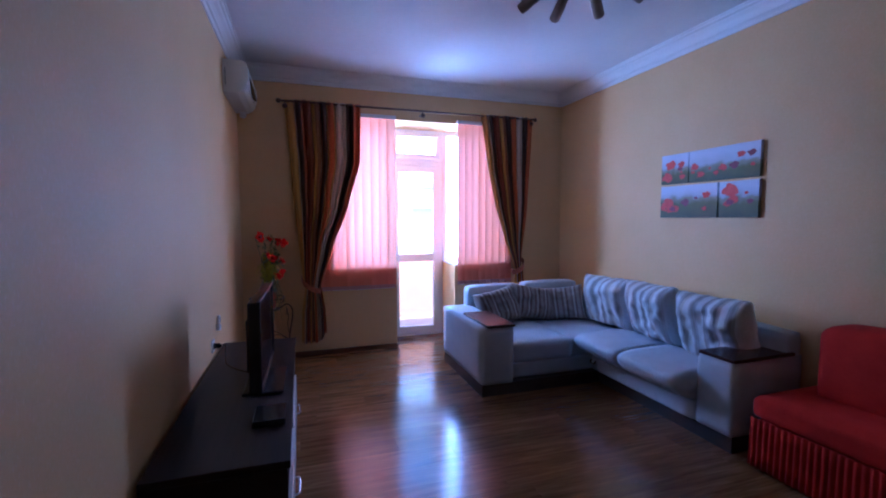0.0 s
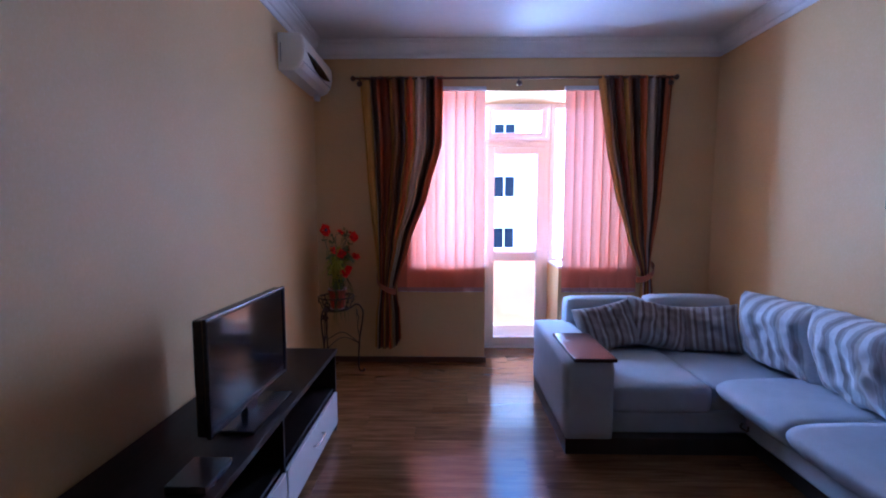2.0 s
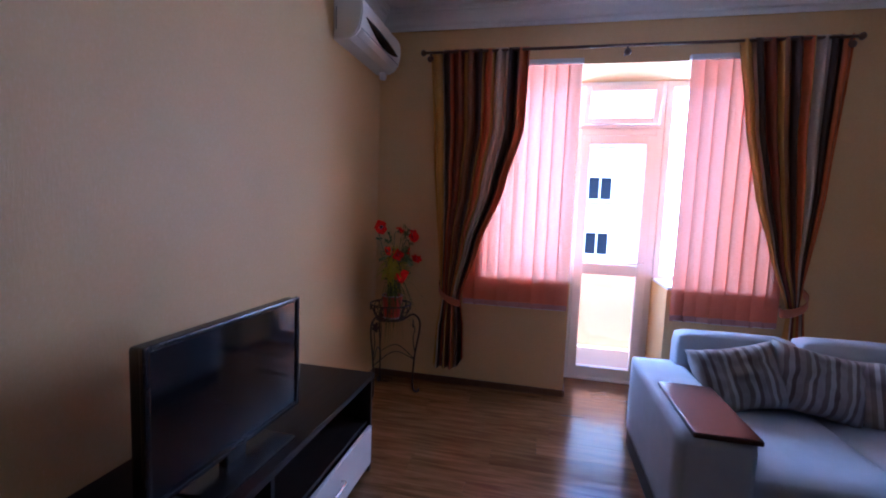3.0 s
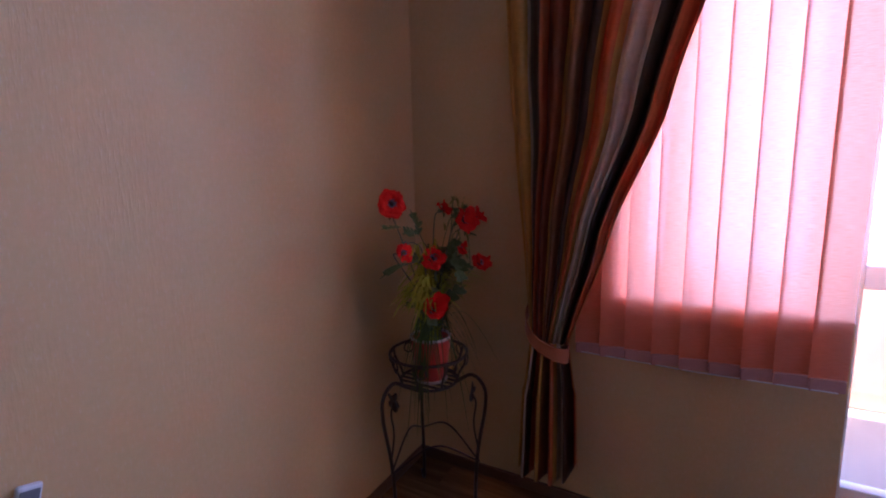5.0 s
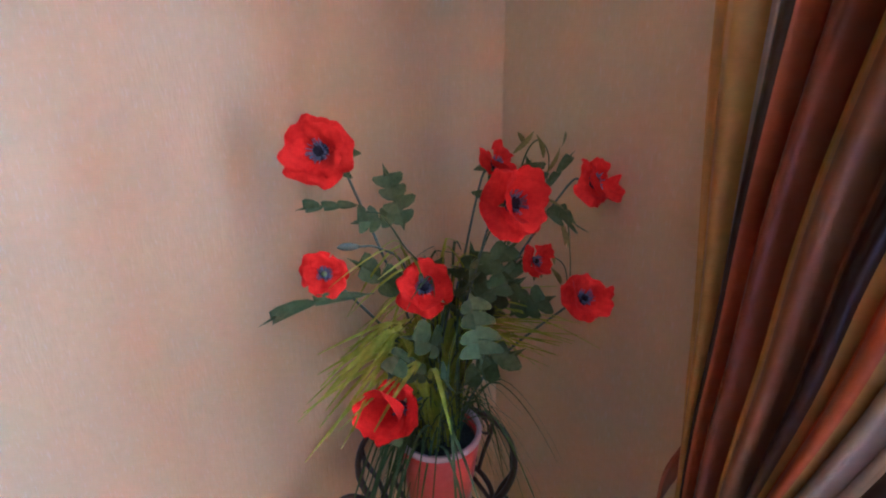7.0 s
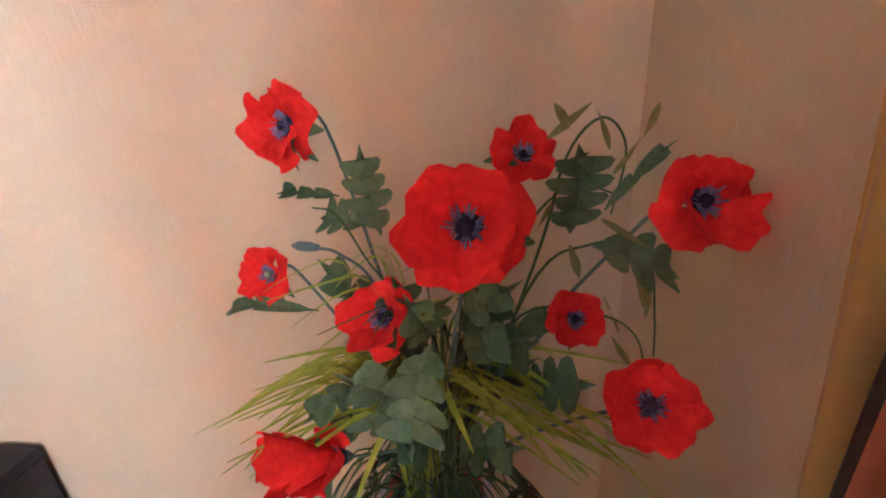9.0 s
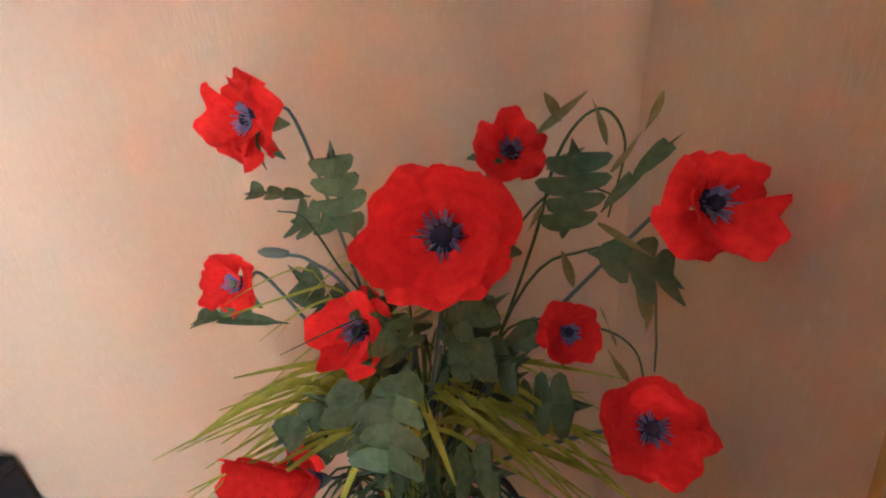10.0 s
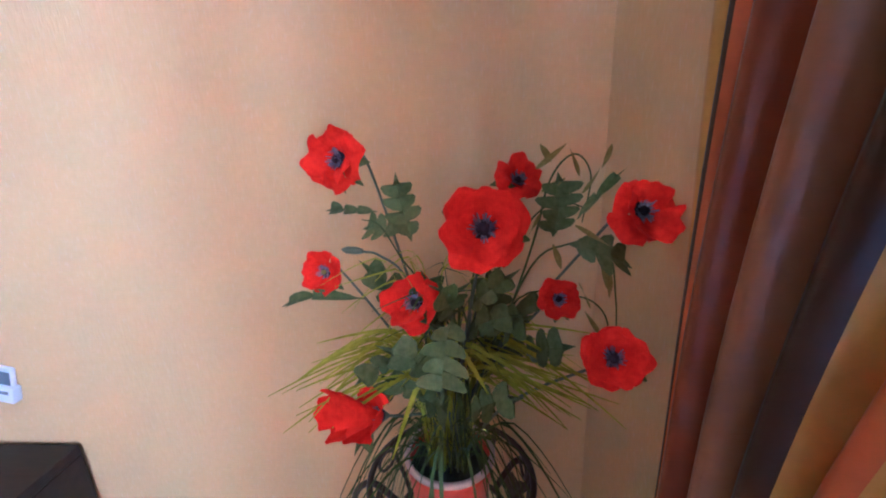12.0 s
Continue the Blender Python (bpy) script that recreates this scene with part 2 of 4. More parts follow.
GREYPL = mottled("grey_plastic", (0.16, 0.17, 0.19), (0.22, 0.23, 0.25), 20.0, 0.4)
WHITEPL = mottled("white_plastic", (0.74, 0.75, 0.77), (0.80, 0.81, 0.82), 10.0, 0.35)
POT = mottled("red_pot", (0.60, 0.035, 0.014), (0.70, 0.10, 0.055), 7.0, 0.35)
POTRIM = mottled("pale_pot_rim", (0.56, 0.40, 0.34), (0.66, 0.52, 0.46), 30.0, 0.5)
SOIL = mottled("dark_soil", (0.020, 0.022, 0.012), (0.05, 0.055, 0.03), 60.0, 0.9, bump=1.0, bump_scale=150, dist=0.01)
PETAL = thin_leaf("red_petal", (0.74, 0.009, 0.003), (0.95, 0.032, 0.008), 28.0, 0.8, 0.3)
DARKHEART = mottled("dark_heart", (0.015, 0.010, 0.018), (0.05, 0.03, 0.05), 60.0, 0.8)
FILAMENT = mottled("pale_filament", (0.09, 0.075, 0.13), (0.42, 0.40, 0.47), 90.0, 0.7)
SEEDPOD = mottled("green_seedpod", (0.16, 0.19, 0.045), (0.30, 0.32, 0.09), 80.0, 0.7)
STEM = mottled("green_stem", (0.10, 0.13, 0.075), (0.16, 0.19, 0.11), 40.0, 0.6)
LEAF = thin_leaf("grey_green_leaf", (0.085, 0.12, 0.035), (0.19, 0.22, 0.08), 25.0, 0.7, 0.2)
GRASS = thin_leaf("yellow_green_blade", (0.32, 0.34, 0.02), (0.62, 0.58, 0.05), 18.0, 0.5, 0.3)
DRYLEAF = thin_leaf("dry_olive_leaf", (0.20, 0.16, 0.035), (0.36, 0.30, 0.08), 30.0, 0.6, 0.25)
GRASSDARK = thin_leaf("dark_green_blade", (0.05, 0.08, 0.025), (0.13, 0.17, 0.05), 18.0, 0.5, 0.25)
PEACH = mottled("peach_render", (0.62, 0.28, 0.15), (0.70, 0.34, 0.19), 2.0, 0.8, bump=0.3, bump_scale=60)
FACADE = mottled("pale_facade", (0.84, 0.83, 0.81), (0.90, 0.89, 0.87), 0.4, 0.85, bump=0.2, bump_scale=20)
TILE = mottled("balcony_tile", (0.28, 0.23, 0.18), (0.36, 0.30, 0.24), 3.0, 0.5)
DARKGLASS = material("far_window_glass", (0.012, 0.018, 0.03), 0.3, 0.0, 0.15)
# pale tone for most of the far panes
PALEGLASS = mottled("pale_far_glass", (0.70, 0.72, 0.74), (0.80, 0.81, 0.82), 2.0, 0.4)
ROOFING = mottled("roof_sheet", (0.20, 0.10, 0.08), (0.28, 0.15, 0.11), 2.0, 0.7)
ASPHALT = mottled("asphalt", (0.045, 0.045, 0.045), (0.065, 0.065, 0.063), 0.5, 0.9, bump=0.3, bump_scale=30)


# ---- mesh helpers ----
def mesh_of(bm, name, mat, smooth=False):
    bmesh.ops.recalc_face_normals(bm, faces=bm.faces)
    me = bpy.data.meshes.new(name)
    bm.to_mesh(me)
    bm.free()
    if smooth:
        for p in me.polygons:
            p.use_smooth = True
    me.materials.append(mat)
    return me


def part(name, bm, mat, parent=None, label="", smooth=False):
    ob = new(name, mesh_of(bm, name, mat, smooth))
    if parent:
        ob.parent = parent
    if label:
        ob["label"] = label
    return ob


def base(name, label, category, at=(0, 0, 0), group="", kind=""):
    ob = new(name)
    ob.matrix_basis = pose(*at)
    ob.empty_display_size = 0.1
    return tagged(ob, label, category, group, kind)


def add_box(bm, x0, x1, y0, y1, z0, z1, bevel=0.0, segs=2):
    r = bmesh.ops.create_cube(bm, size=1.0)
    vs = r["verts"]
    for v in vs:
        v.co = Vector(((x0 + x1) / 2 + v.co.x * (x1 - x0), (y0 + y1) / 2 + v.co.y * (y1 - y0), (z0 + z1) / 2 + v.co.z * (z1 - z0)))
    if bevel:
        es = list({e for v in vs for e in v.link_edges})
        bmesh.ops.bevel(bm, geom=es, offset=bevel, segments=segs, affect="EDGES", profile=0.6)


def box(x0, x1, y0, y1, z0, z1, bevel=0.0, segs=2):
    bm = bmesh.new()
    add_box(bm, x0, x1, y0, y1, z0, z1, bevel, segs)
    return bm


def add_tube(bm, pts, radius, sides=8, cap=True, taper=None):
    """A round bar along a line of points."""
    pts = [Vector(p) for p in pts]
    rings, side = [], None
    for i, p in enumerate(pts):
        d = (pts[min(i + 1, len(pts) - 1)] - pts[max(i - 1, 0)]).normalized()
        if side is None:
            side = d.cross(Vector((0, 0, 1)) if abs(d.z) < 0.9 else Vector((1, 0, 0))).normalized()
        side = (side - d * side.dot(d)).normalized()
        up = d.cross(side)
        r = radius if taper is None else radius + (taper - radius) * i / (len(pts) - 1)
        rings.append([bm.verts.new(p + (side * math.cos(a) + up * math.sin(a)) * r) for a in (2 * math.pi * k / sides for k in range(sides))])
    for a, b in zip(rings, rings[1:]):
        for k in range(sides):
            bm.faces.new((a[k], a[(k + 1) % sides], b[(k + 1) % sides], b[k]))
    if cap:
        bm.faces.new(rings[0])
        bm.faces.new(rings[-1])


def tube(pts, radius, sides=8, taper=None):
    bm = bmesh.new()
    add_tube(bm, pts, radius, sides, True, taper)
    return bm


def lathe(profile, sides=32, close=False):
    """A turned shape about z from (radius, height) pairs."""
    bm = bmesh.new()
    rings = []
    for r, z in profile:
        if r < 1e-6:
            rings.append([bm.verts.new((0, 0, z))])
        else:
            rings.append([bm.verts.new((r * math.cos(2 * math.pi * k / sides), r * math.sin(2 * math.pi * k / sides), z)) for k in range(sides)])
    for a, b in zip(rings, rings[1:]):
        for k in range(sides):
            q = [a[k % len(a)], a[(k + 1) % len(a)], b[(k + 1) % len(b)], b[k % len(b)]]
            u = list(dict.fromkeys(q))
            if len(u) > 2:
                bm.faces.new(u)
    return bm


def sheet(nu, nv, fn, thick=0.0, uv=True):
    """A surface from fn(u, v), given its own cloth coordinates, with a thickness."""
    bm = bmesh.new()
    lay = bm.loops.layers.uv.new("UVMap")
    grid = [[bm.verts.new(fn(i / nu, j / nv)) for i in range(nu + 1)] for j in range(nv + 1)]
    for j in range(nv):
        for i in range(nu):
            f = bm.faces.new((grid[j][i], grid[j][i + 1], grid[j + 1][i + 1], grid[j + 1][i]))
            for l, (a, b) in zip(f.loops, ((i, j), (i + 1, j), (i + 1, j + 1), (i, j + 1))):
                l[lay].uv = (a / nu, b / nv)
    if thick:
        bmesh.ops.recalc_face_normals(bm, faces=bm.faces)
        bmesh.ops.solidify(bm, geom=bm.faces[:], thickness=thick)
    return bm


def spline(pts, n):
    """A smooth line through points (Catmull-Rom), n steps a stretch."""
    p = [Vector(q) for q in pts]
    p = [2 * p[0] - p[1]] + p + [2 * p[-1] - p[-2]]
    out = []
    for i in range(1, len(p) - 2):
        for k in range(n):
            t = k / n
            a, b, c, d = p[i - 1], p[i], p[i + 1], p[i + 2]
            out.append(0.5 * ((2 * b) + (c - a) * t + (2 * a - 5 * b + 4 * c - d) * t * t + (3 * b - a - 3 * c + d) * t ** 3))
    out.append(p[-2])
    return out


def lerp_table(table, z):
    """A value between the rows of a short table of (key, value)."""
    for (a, va), (b, vb) in zip(table, table[1:]):
        if min(a, b) <= z <= max(a, b):
            k = (z - a) / (b - a)
            k = k * k * (3 - 2 * k) * 0.35 + k * 0.65
            return va + (vb - va) * k
    return table[0][1] if abs(z - table[0][0]) < abs(z - table[-1][0]) else table[-1][1]


# ---- the room ----
XW, XE, YN, YS, ZC = 0.0, 3.855, 4.72, -2.4, 3.11
YO = 5.32            # outer face of the window wall
OX0, OX1 = 0.95, 3.06  # opening for window, door, window
JL, JR = 1.66, 2.385   # jambs of the door below the sills
SILL, HEAD = 0.95, 2.66


def structure(name, bm, mat, label, category, smooth=False):
    return tagged(part(name, bm, mat, smooth=smooth), label, category, kind="structure")


floor = structure("floor", box(XW - 0.2, XE + 0.2, YS - 0.2, YO, -0.2, -0.012), PLINTH, "dark underlay beneath glossy brown laminate floor", "floor")
structure("ceiling", box(XW - 0.2, XE + 0.2, YS - 0.2, YO, ZC, ZC + 0.2), CEILING, "plain white painted ceiling of the living room", "ceiling")
structure("wall_west", box(XW - 0.2, XW, YS - 0.2, YO, -0.012, ZC), WALLPAPER, "beige embossed wallpaper wall behind the television", "wall")
structure("wall_east", box(XE, XE + 0.2, YS - 0.2, YO, -0.012, ZC), WALLPAPER, "beige embossed wallpaper wall behind the sofa", "wall")
structure("wall_south", box(XW, XE, YS - 0.2, YS, -0.012, ZC), WALLPAPER, "plain beige wallpaper wall closing the room", "wall")
bm = bmesh.new()
add_box(bm, XW, OX0, YN, YO, -0.012, ZC)
add_box(bm, OX1, XE, YN, YO, -0.012, ZC)
add_box(bm, OX0, OX1, YN, YO, HEAD, ZC)
add_box(bm, OX0, JL, YN, YO, -0.012, SILL)
add_box(bm, JR, OX1, YN, YO, -0.012, SILL)
structure("wall_north", bm, WALLPAPER, "beige wallpaper wall with balcony door and windows", "wall")


def cornice(name, a, b, inward):
    """A stepped white moulding from a to b; inward is the way into the room."""
    a, b, n = Vector(a), Vector(b), Vector(inward)
    prof = [(0.0, -0.145), (0.012, -0.145), (0.016, -0.125), (0.016, -0.108), (0.03, -0.1), (0.036, -0.082), (0.05, -0.062), (0.072, -0.045), (0.078, -0.032),
            (0.094, -0.028), (0.098, -0.012), (0.112, -0.010), (0.112, 0.0), (0.0, 0.0)]
    bm = bmesh.new()
    rings = []
    for p, s in ((a, 1), (b, -1)):
        d = (b - a).normalized() * s
        rings.append([bm.verts.new(p + n * u + d * u + Vector((0, 0, ZC - 0.001 + w))) for u, w in prof])
    for i in range(len(prof)):
        j = (i + 1) % len(prof)
        bm.faces.new((rings[0][i], rings[0][j], rings[1][j], rings[1][i]))
    bm.faces.new(rings[0])
    bm.faces.new(rings[1])
    return structure(name, bm, CORNICE, "white stepped plaster cornice along the ceiling", "cornice")


cornice("trim_north", (XW, YN, 0), (XE, YN, 0), (0, -1, 0))
cornice("trim_west", (XW, YS, 0), (XW, YN, 0), (1, 0, 0))
cornice("trim_east", (XE, YS, 0), (XE, YN, 0), (-1, 0, 0))
cornice("trim_south", (XW, YS, 0), (XE, YS, 0), (0, 1, 0))


def skirting(name, x0, x1, y0, y1):
    return structure(name, box(x0, x1, y0, y1, 0.0, 0.055, 0.006), SKIRT, "narrow dark brown wooden skirting board", "baseboard")


skirting("baseboard_west", XW, XW + 0.014, YS, YN)
skirting("baseboard_north_a", XW + 0.016, JL, YN - 0.016, YN)
skirting("baseboard_north_b", JR, XE - 0.016, YN - 0.016, YN)
skirting("baseboard_east", XE - 0.014, XE, YS, YN - 0.018)
skirting("baseboard_jamb_a", JL, JL + 0.014, YN - 0.012, 5.17)
skirting("baseboard_jamb_b", JR - 0.014, JR, YN - 0.012, 5.17)


# ---- balcony door and windows ----
def frame_ring(x0, x1, z0, z1, y0, y1, w):
    bm = bmesh.new()
    add_box(bm, x0, x0 + w, y0, y1, z0, z1, 0.006)
    add_box(bm, x1 - w, x1, y0, y1, z0, z1, 0.006)
    add_box(bm, x0 + w, x1 - w, y0 + 0.001, y1 - 0.001, z0, z0 + w, 0.006)
    add_box(bm, x0 + w, x1 - w, y0 + 0.001, y1 - 0.001, z1 - w, z1, 0.006)
    return bm


def pane(x0, x1, z0, z1, y, parent):
    p = part("pane", box(x0, x1, y - 0.003, y + 0.003, z0, z1), GLASS, parent, "clear window glass")
    p.visible_shadow = False
    return p


door = base("door_1", "closed white plastic balcony door with two glass panes", "balcony door", kind="structure")
DY = 5.20
part("door_frame", frame_ring(JL + 0.002, JR - 0.002, 0.0, 2.26, DY, DY + 0.07, 0.055), PVC, door)
leaf = part("door_leaf", frame_ring(1.718, 2.327, 0.045, 2.2, DY - 0.015, DY + 0.05, 0.075), PVC, door)
part("mid_rail", box(1.793, 2.252, DY - 0.013, DY + 0.048, 0.975, 1.07, 0.006), PVC, leaf)
pane(1.79, 2.256, 0.115, 0.98, DY + 0.02, leaf)
pane(1.79, 2.256, 1.065, 2.13, DY + 0.02, leaf)
h = part("handle", tube(spline([(2.29, DY - 0.02, 1.1), (2.29, DY - 0.065, 1.1), (2.25, DY - 0.07, 1.098), (2.17, DY - 0.07, 1.09)], 5), 0.009), PVC, leaf, "white lever handle", True)
part("threshold", box(JL + 0.002, JR - 0.002, DY - 0.03, YO, 0.0, 0.02, 0.004), PVC, door)
fan = base("window_2", "white plastic fanlight tilted open above the balcony door", "window", (0, 0, 0), kind="structure")
part("window_frame", frame_ring(JL + 0.002, JR - 0.002, 2.262, HEAD - 0.003, DY, DY + 0.07, 0.035), PVC, fan)
sash = part("sash", frame_ring(1.715, 2.33, 0.0, 0.32, -0.03, 0.02, 0.05), PVC, fan)
sash.matrix_basis = pose(0, DY - 0.003, 2.3, 14, 0, 0)
gp = pane(1.76, 2.285, 0.045, 0.275, -0.005, sash)
part("handle", box(2.0, 2.03, -0.07, -0.03, 0.29, 0.31, 0.004), PVC, sash)


def side_window(name, x0, x1, post):
    w = base(name, "white plastic window beside the balcony door", "window", kind="structure")
    part("window_frame", frame_ring(x0, x1, SILL + 0.002, HEAD - 0.003, DY, DY + 0.07, 0.055), PVC, w)
    part("mullion", box(post - 0.05, post + 0.05, DY - 0.01, DY + 0.06, SILL + 0.058, HEAD - 0.06, 0.006), PVC, w)
    pane(x0 + 0.05, post - 0.045, SILL + 0.05, HEAD - 0.055, DY + 0.03, w)
    pane(post + 0.045, x1 - 0.05, SILL + 0.05, HEAD - 0.055, DY + 0.03, w)
    part("window_sill", box(x0, x1, YN - 0.005, DY - 0.002, SILL, SILL + 0.025, 0.006), PVC, w)


side_window("window_1", OX0 + 0.002, JL - 0.002, 1.13)
side_window("window_3", JR + 0.002, OX1 - 0.002, 2.93)


# ---- outside ----
structure("ground", box(-300, 300, 7.5, 600, -6.3, -6.0), ASPHALT, "grey asphalt courtyard ground below the balcony", "ground")
bal = base("balcony", "peach rendered balcony with a solid parapet", "balcony", kind="structure")
part("slab", box(-0.4, 4.3, YO + 0.002, 6.5, -0.25, -0.03), TILE, bal)
part("parapet", box(-0.4, 4.3, 6.4, 6.52, -0.03, 0.98, 0.01), PEACH, bal)
part("side_wall", box(-0.4, -0.25, YO + 0.002, 6.39, -0.03, 2.75), PEACH, bal)
part("side_wall", box(4.15, 4.3, YO + 0.002, 6.39, -0.03, 2.75), PEACH, bal)
part("outer_wall", box(-6.0, -0.21, YO - 0.3, YO - 0.02, -6.0, 9.0), PEACH, bal)
part("outer_wall", box(XE + 0.21, 10.0, YO - 0.3, YO - 0.02, -6.0, 9.0), PEACH, bal)
tagged(part("clothes_line", tube([(-0.24, 6.3, 2.28), (2.0, 6.3, 2.26), (4.14, 6.3, 2.29)], 0.004, 6), GREYPL), "thin grey clothes line strung across the balcony", "clothes line")
house = base("apartment_building", "sunlit white apartment building across the courtyard", "building", (0, 25, 0))
part("wall", box(-22, 30, 0.12, 10, -6.0, 12.4), FACADE, house)
part("roof", box(-22.4, 30.4, -0.4, 10.4, 12.4, 12.8), ROOFING, house)


def far_window(x, z, glass):
    w = part("window", frame_ring(-0.62, 0.62, -0.62, 0.62, -0.02, 0.11, 0.07), PVC, house)
    w.matrix_basis = pose(x, 0.02, z)
    for a, b in ((-0.54, -0.04), (0.04, 0.54)):
        part("pane", box(a, b, 0.02, 0.05, -0.54, 0.54), glass, w)
    part("post", box(-0.04, 0.04, -0.01, 0.1, -0.54, 0.54), PVC, w)
    part("ledge", box(-0.7, 0.7, -0.1, 0.1, -0.7, -0.64), FACADE, w)
    return w



first = far_window(4.3, -0.01, DARKGLASS)
for x, z in ((4.3, 2.84), (7.6, -2.86), (4.3, 5.69)):
    copy_thing(first, pose(x, 0.02, z))
pale = far_window(1.0, -0.01, PALEGLASS)
for k in range(-4, 6):
    for s in range(-2, 4):
        x, z = 4.3 + 3.3 * k, -0.01 + 2.85 * s
        if (k, s) not in ((0, 0), (0, 1), (0, 2), (1, -1), (-1, 0)):
            copy_thing(pale, pose(x, 0.02, z))


# ---- curtains ----
def curtain(label, left, right, tie_z, flip, seed):
    """A striped satin curtain gathered by a tieback, with its tail below."""
    rnd = random.Random(seed)
    ph = [rnd.uniform(-0.5, 0.5) for _ in range(14)]
    c = base("curtain", label, "curtain", group="curtains at the balcony window")

    def at(u, v):
        z = 2.775 + (tie_z - 2.775) * v
        xl, xr = lerp_table(left, z), lerp_table(right, z)
        uu = 1 - u if flip else u
        k = int(min(13, u * 14))
        fold = math.sin(2 * math.pi * 9.5 * u + ph[k] * 0.7 * v + 0.9 * math.sin(5 * u + seed))
        amp = 0.020 * (1 - v) ** 1.3 + 0.010 + 0.008 * math.sin(math.pi * v) * (1 - u if not flip else u)
        y = 4.628 - 0.035 * v * min(1.0, uu * 3) + amp * min(1.0, 0.35 + uu * 3) * fold - 0.010 * math.sin(math.pi * uu) * v + 0.008 * max(0.0, 1 - uu / 0.30)
        wob = 0.006 * math.sin(9 * v + 13 * u) * v
        top = 0.012 * fold if v < 0.02 else 0.0
        return (xl + (xr - xl) * u + wob + 0.010 * math.cos(2 * math.pi * 9.5 * u) * (1 - v), y, z + top)

    part("drape", sheet(190, 48, at, 0.002), CURTAIN, c, smooth=True)
    xa, xb = lerp_table(left, tie_z), lerp_table(right, tie_z)

    def tail(u, v):
        z = tie_z - (tie_z - 0.19) * v + 0.06 * v * (1 if u > 0.72 else 0) * (u - 0.72) * 6
        spread = 1.0 + 0.9 * v if v < 0.35 else 1.0 + 0.315 + 0.25 * v
        mid = (xa + xb) / 2 + 0.012
        w = (xb - xa) * spread * 0.95
        fold = math.sin(2 * math.pi * 4.5 * u + 0.6) * (0.018 + 0.02 * min(1, v * 3))
        return (mid + (u - 0.5) * w, 4.585 - 0.02 * v + fold, z)

    part("tail", sheet(70, 18, tail, 0.002), CURTAIN, c, smooth=True)
    s = -1 if flip else 1
    m = (xa + xb) / 2
    pts = [(m - s * 0.11, 4.70, tie_z + 0.10), (m - s * 0.092, 4.60, tie_z + 0.07), (m - s * 0.045, 4.538, tie_z + 0.022),
           (m + s * 0.03, 4.53, tie_z - 0.02), (m + s * 0.086, 4.56, tie_z - 0.035), (m + s * 0.07, 4.63, tie_z - 0.02)]
    line = spline(pts, 6)

    def band(u, v):
        p = line[min(len(line) - 1, round(u * (len(line) - 1)))]
        return (p.x, p.y + 0.006 * math.sin(3.1 * v), p.z + (v - 0.5) * 0.06)

    part("tieback", sheet(len(line) - 1, 6, band, 0.004), TIE_CLOTH, c, "terracotta satin tieback band", True)
    return c


curtain("striped brown and gold satin curtain tied back with terracotta band",
        [(2.80, 0.45), (1.9, 0.515), (1.5, 0.55), (1.05, 0.588), (0.78, 0.615)], [(2.80, 1.26), (2.16, 1.245), (1.67, 1.11), (1.21, 0.925), (0.78, 0.79)], 0.78, False, 3)
curtain("striped brown and gold satin curtain hanging behind the corner sofa",
        [(2.80, 2.68), (2.17, 2.77), (1.71, 2.87), (1.29, 2.99), (0.90, 3.13)], [(2.80, 3.39), (1.72, 3.33), (1.02, 3.24), (0.90, 3.225)], 0.90, True, 8)

rod = base("curtain_rod", "dark bronze curtain rod with round finials above window", "curtain rod", (1.9, 4.61, 2.75))
part("pole", tube([(-1.47, 0, 0), (1.48, 0, 0)], 0.011, 12), IRON_ROD, rod, smooth=True)
for x in (-1.49, 1.50):
    f = part("finial", lathe([(0, -0.03), (0.012, -0.026), (0.010, -0.016), (0.022, -0.006), (0.026, 0.006), (0.018, 0.02), (0, 0.03)], 16), IRON_ROD, rod, smooth=True)
    f.matrix_basis = pose(x, 0, 0, 0, 90 if x > 0 else -90, 0)
for x in (-1.43, 0.05, 1.44):
    b = part("bracket", tube([(0, 0.11, -0.035), (0, 0.06, -0.035), (0, 0.0, -0.03), (0, -0.012, -0.01)], 0.008, 8), IRON_ROD, rod, smooth=True)
    b.matrix_basis = pose(x, 0, 0)
    k = part("rosette", lathe([(0, 0.0), (0.022, 0.0), (0.026, 0.006), (0.018, 0.014), (0, 0.018)], 18), IRON_ROD, rod, smooth=True)
    k.matrix_basis = pose(x, -0.018, -0.055, 90, 0, 0)


# ---- vertical blinds ----
def blind(label, x0, x1):
    b = base("vertical_blind", label, "blind", ((x0 + x1) / 2, 4.688, 0), group="vertical blinds on the windows")
    half = (x1 - x0) / 2
    part("headrail", box(-half - 0.01, half + 0.01, -0.02, 0.022, 2.655, 2.692, 0.004), PVC, b, "white aluminium headrail")
    n = round((x1 - x0) / 0.092)
    step = (x1 - x0) / n

    def slat(u, v):
        return ((u - 0.5) * 0.105, 0.006 * math.sin(math.pi * u) - 0.003 * math.sin(3 * v), 0.762 + (2.655 - 0.762) * v)

    me = mesh_of(sheet(4, 10, slat), "slat", BLIND, True)
    hem = mesh_of(box(-0.05, 0.05, -0.006, 0.006, 0.722, 0.766, 0.004), "weight", HEM)
    for k in range(n):
        s = new("slat", me)
        s.parent = b
        s.matrix_basis = pose(-half + step * (k + 0.5), 0, 0, 0, 0, 13 + 5 * math.sin(k * 2.3))
        w = new("weight", hem)
        w.parent = s
    part("chain", tube([(-half + 0.02, -0.012, 0.728), (0, -0.013, 0.722), (half - 0.02, -0.012, 0.728)], 0.0022, 6), WHITEPL, b, "thin white bead chain")
    return b


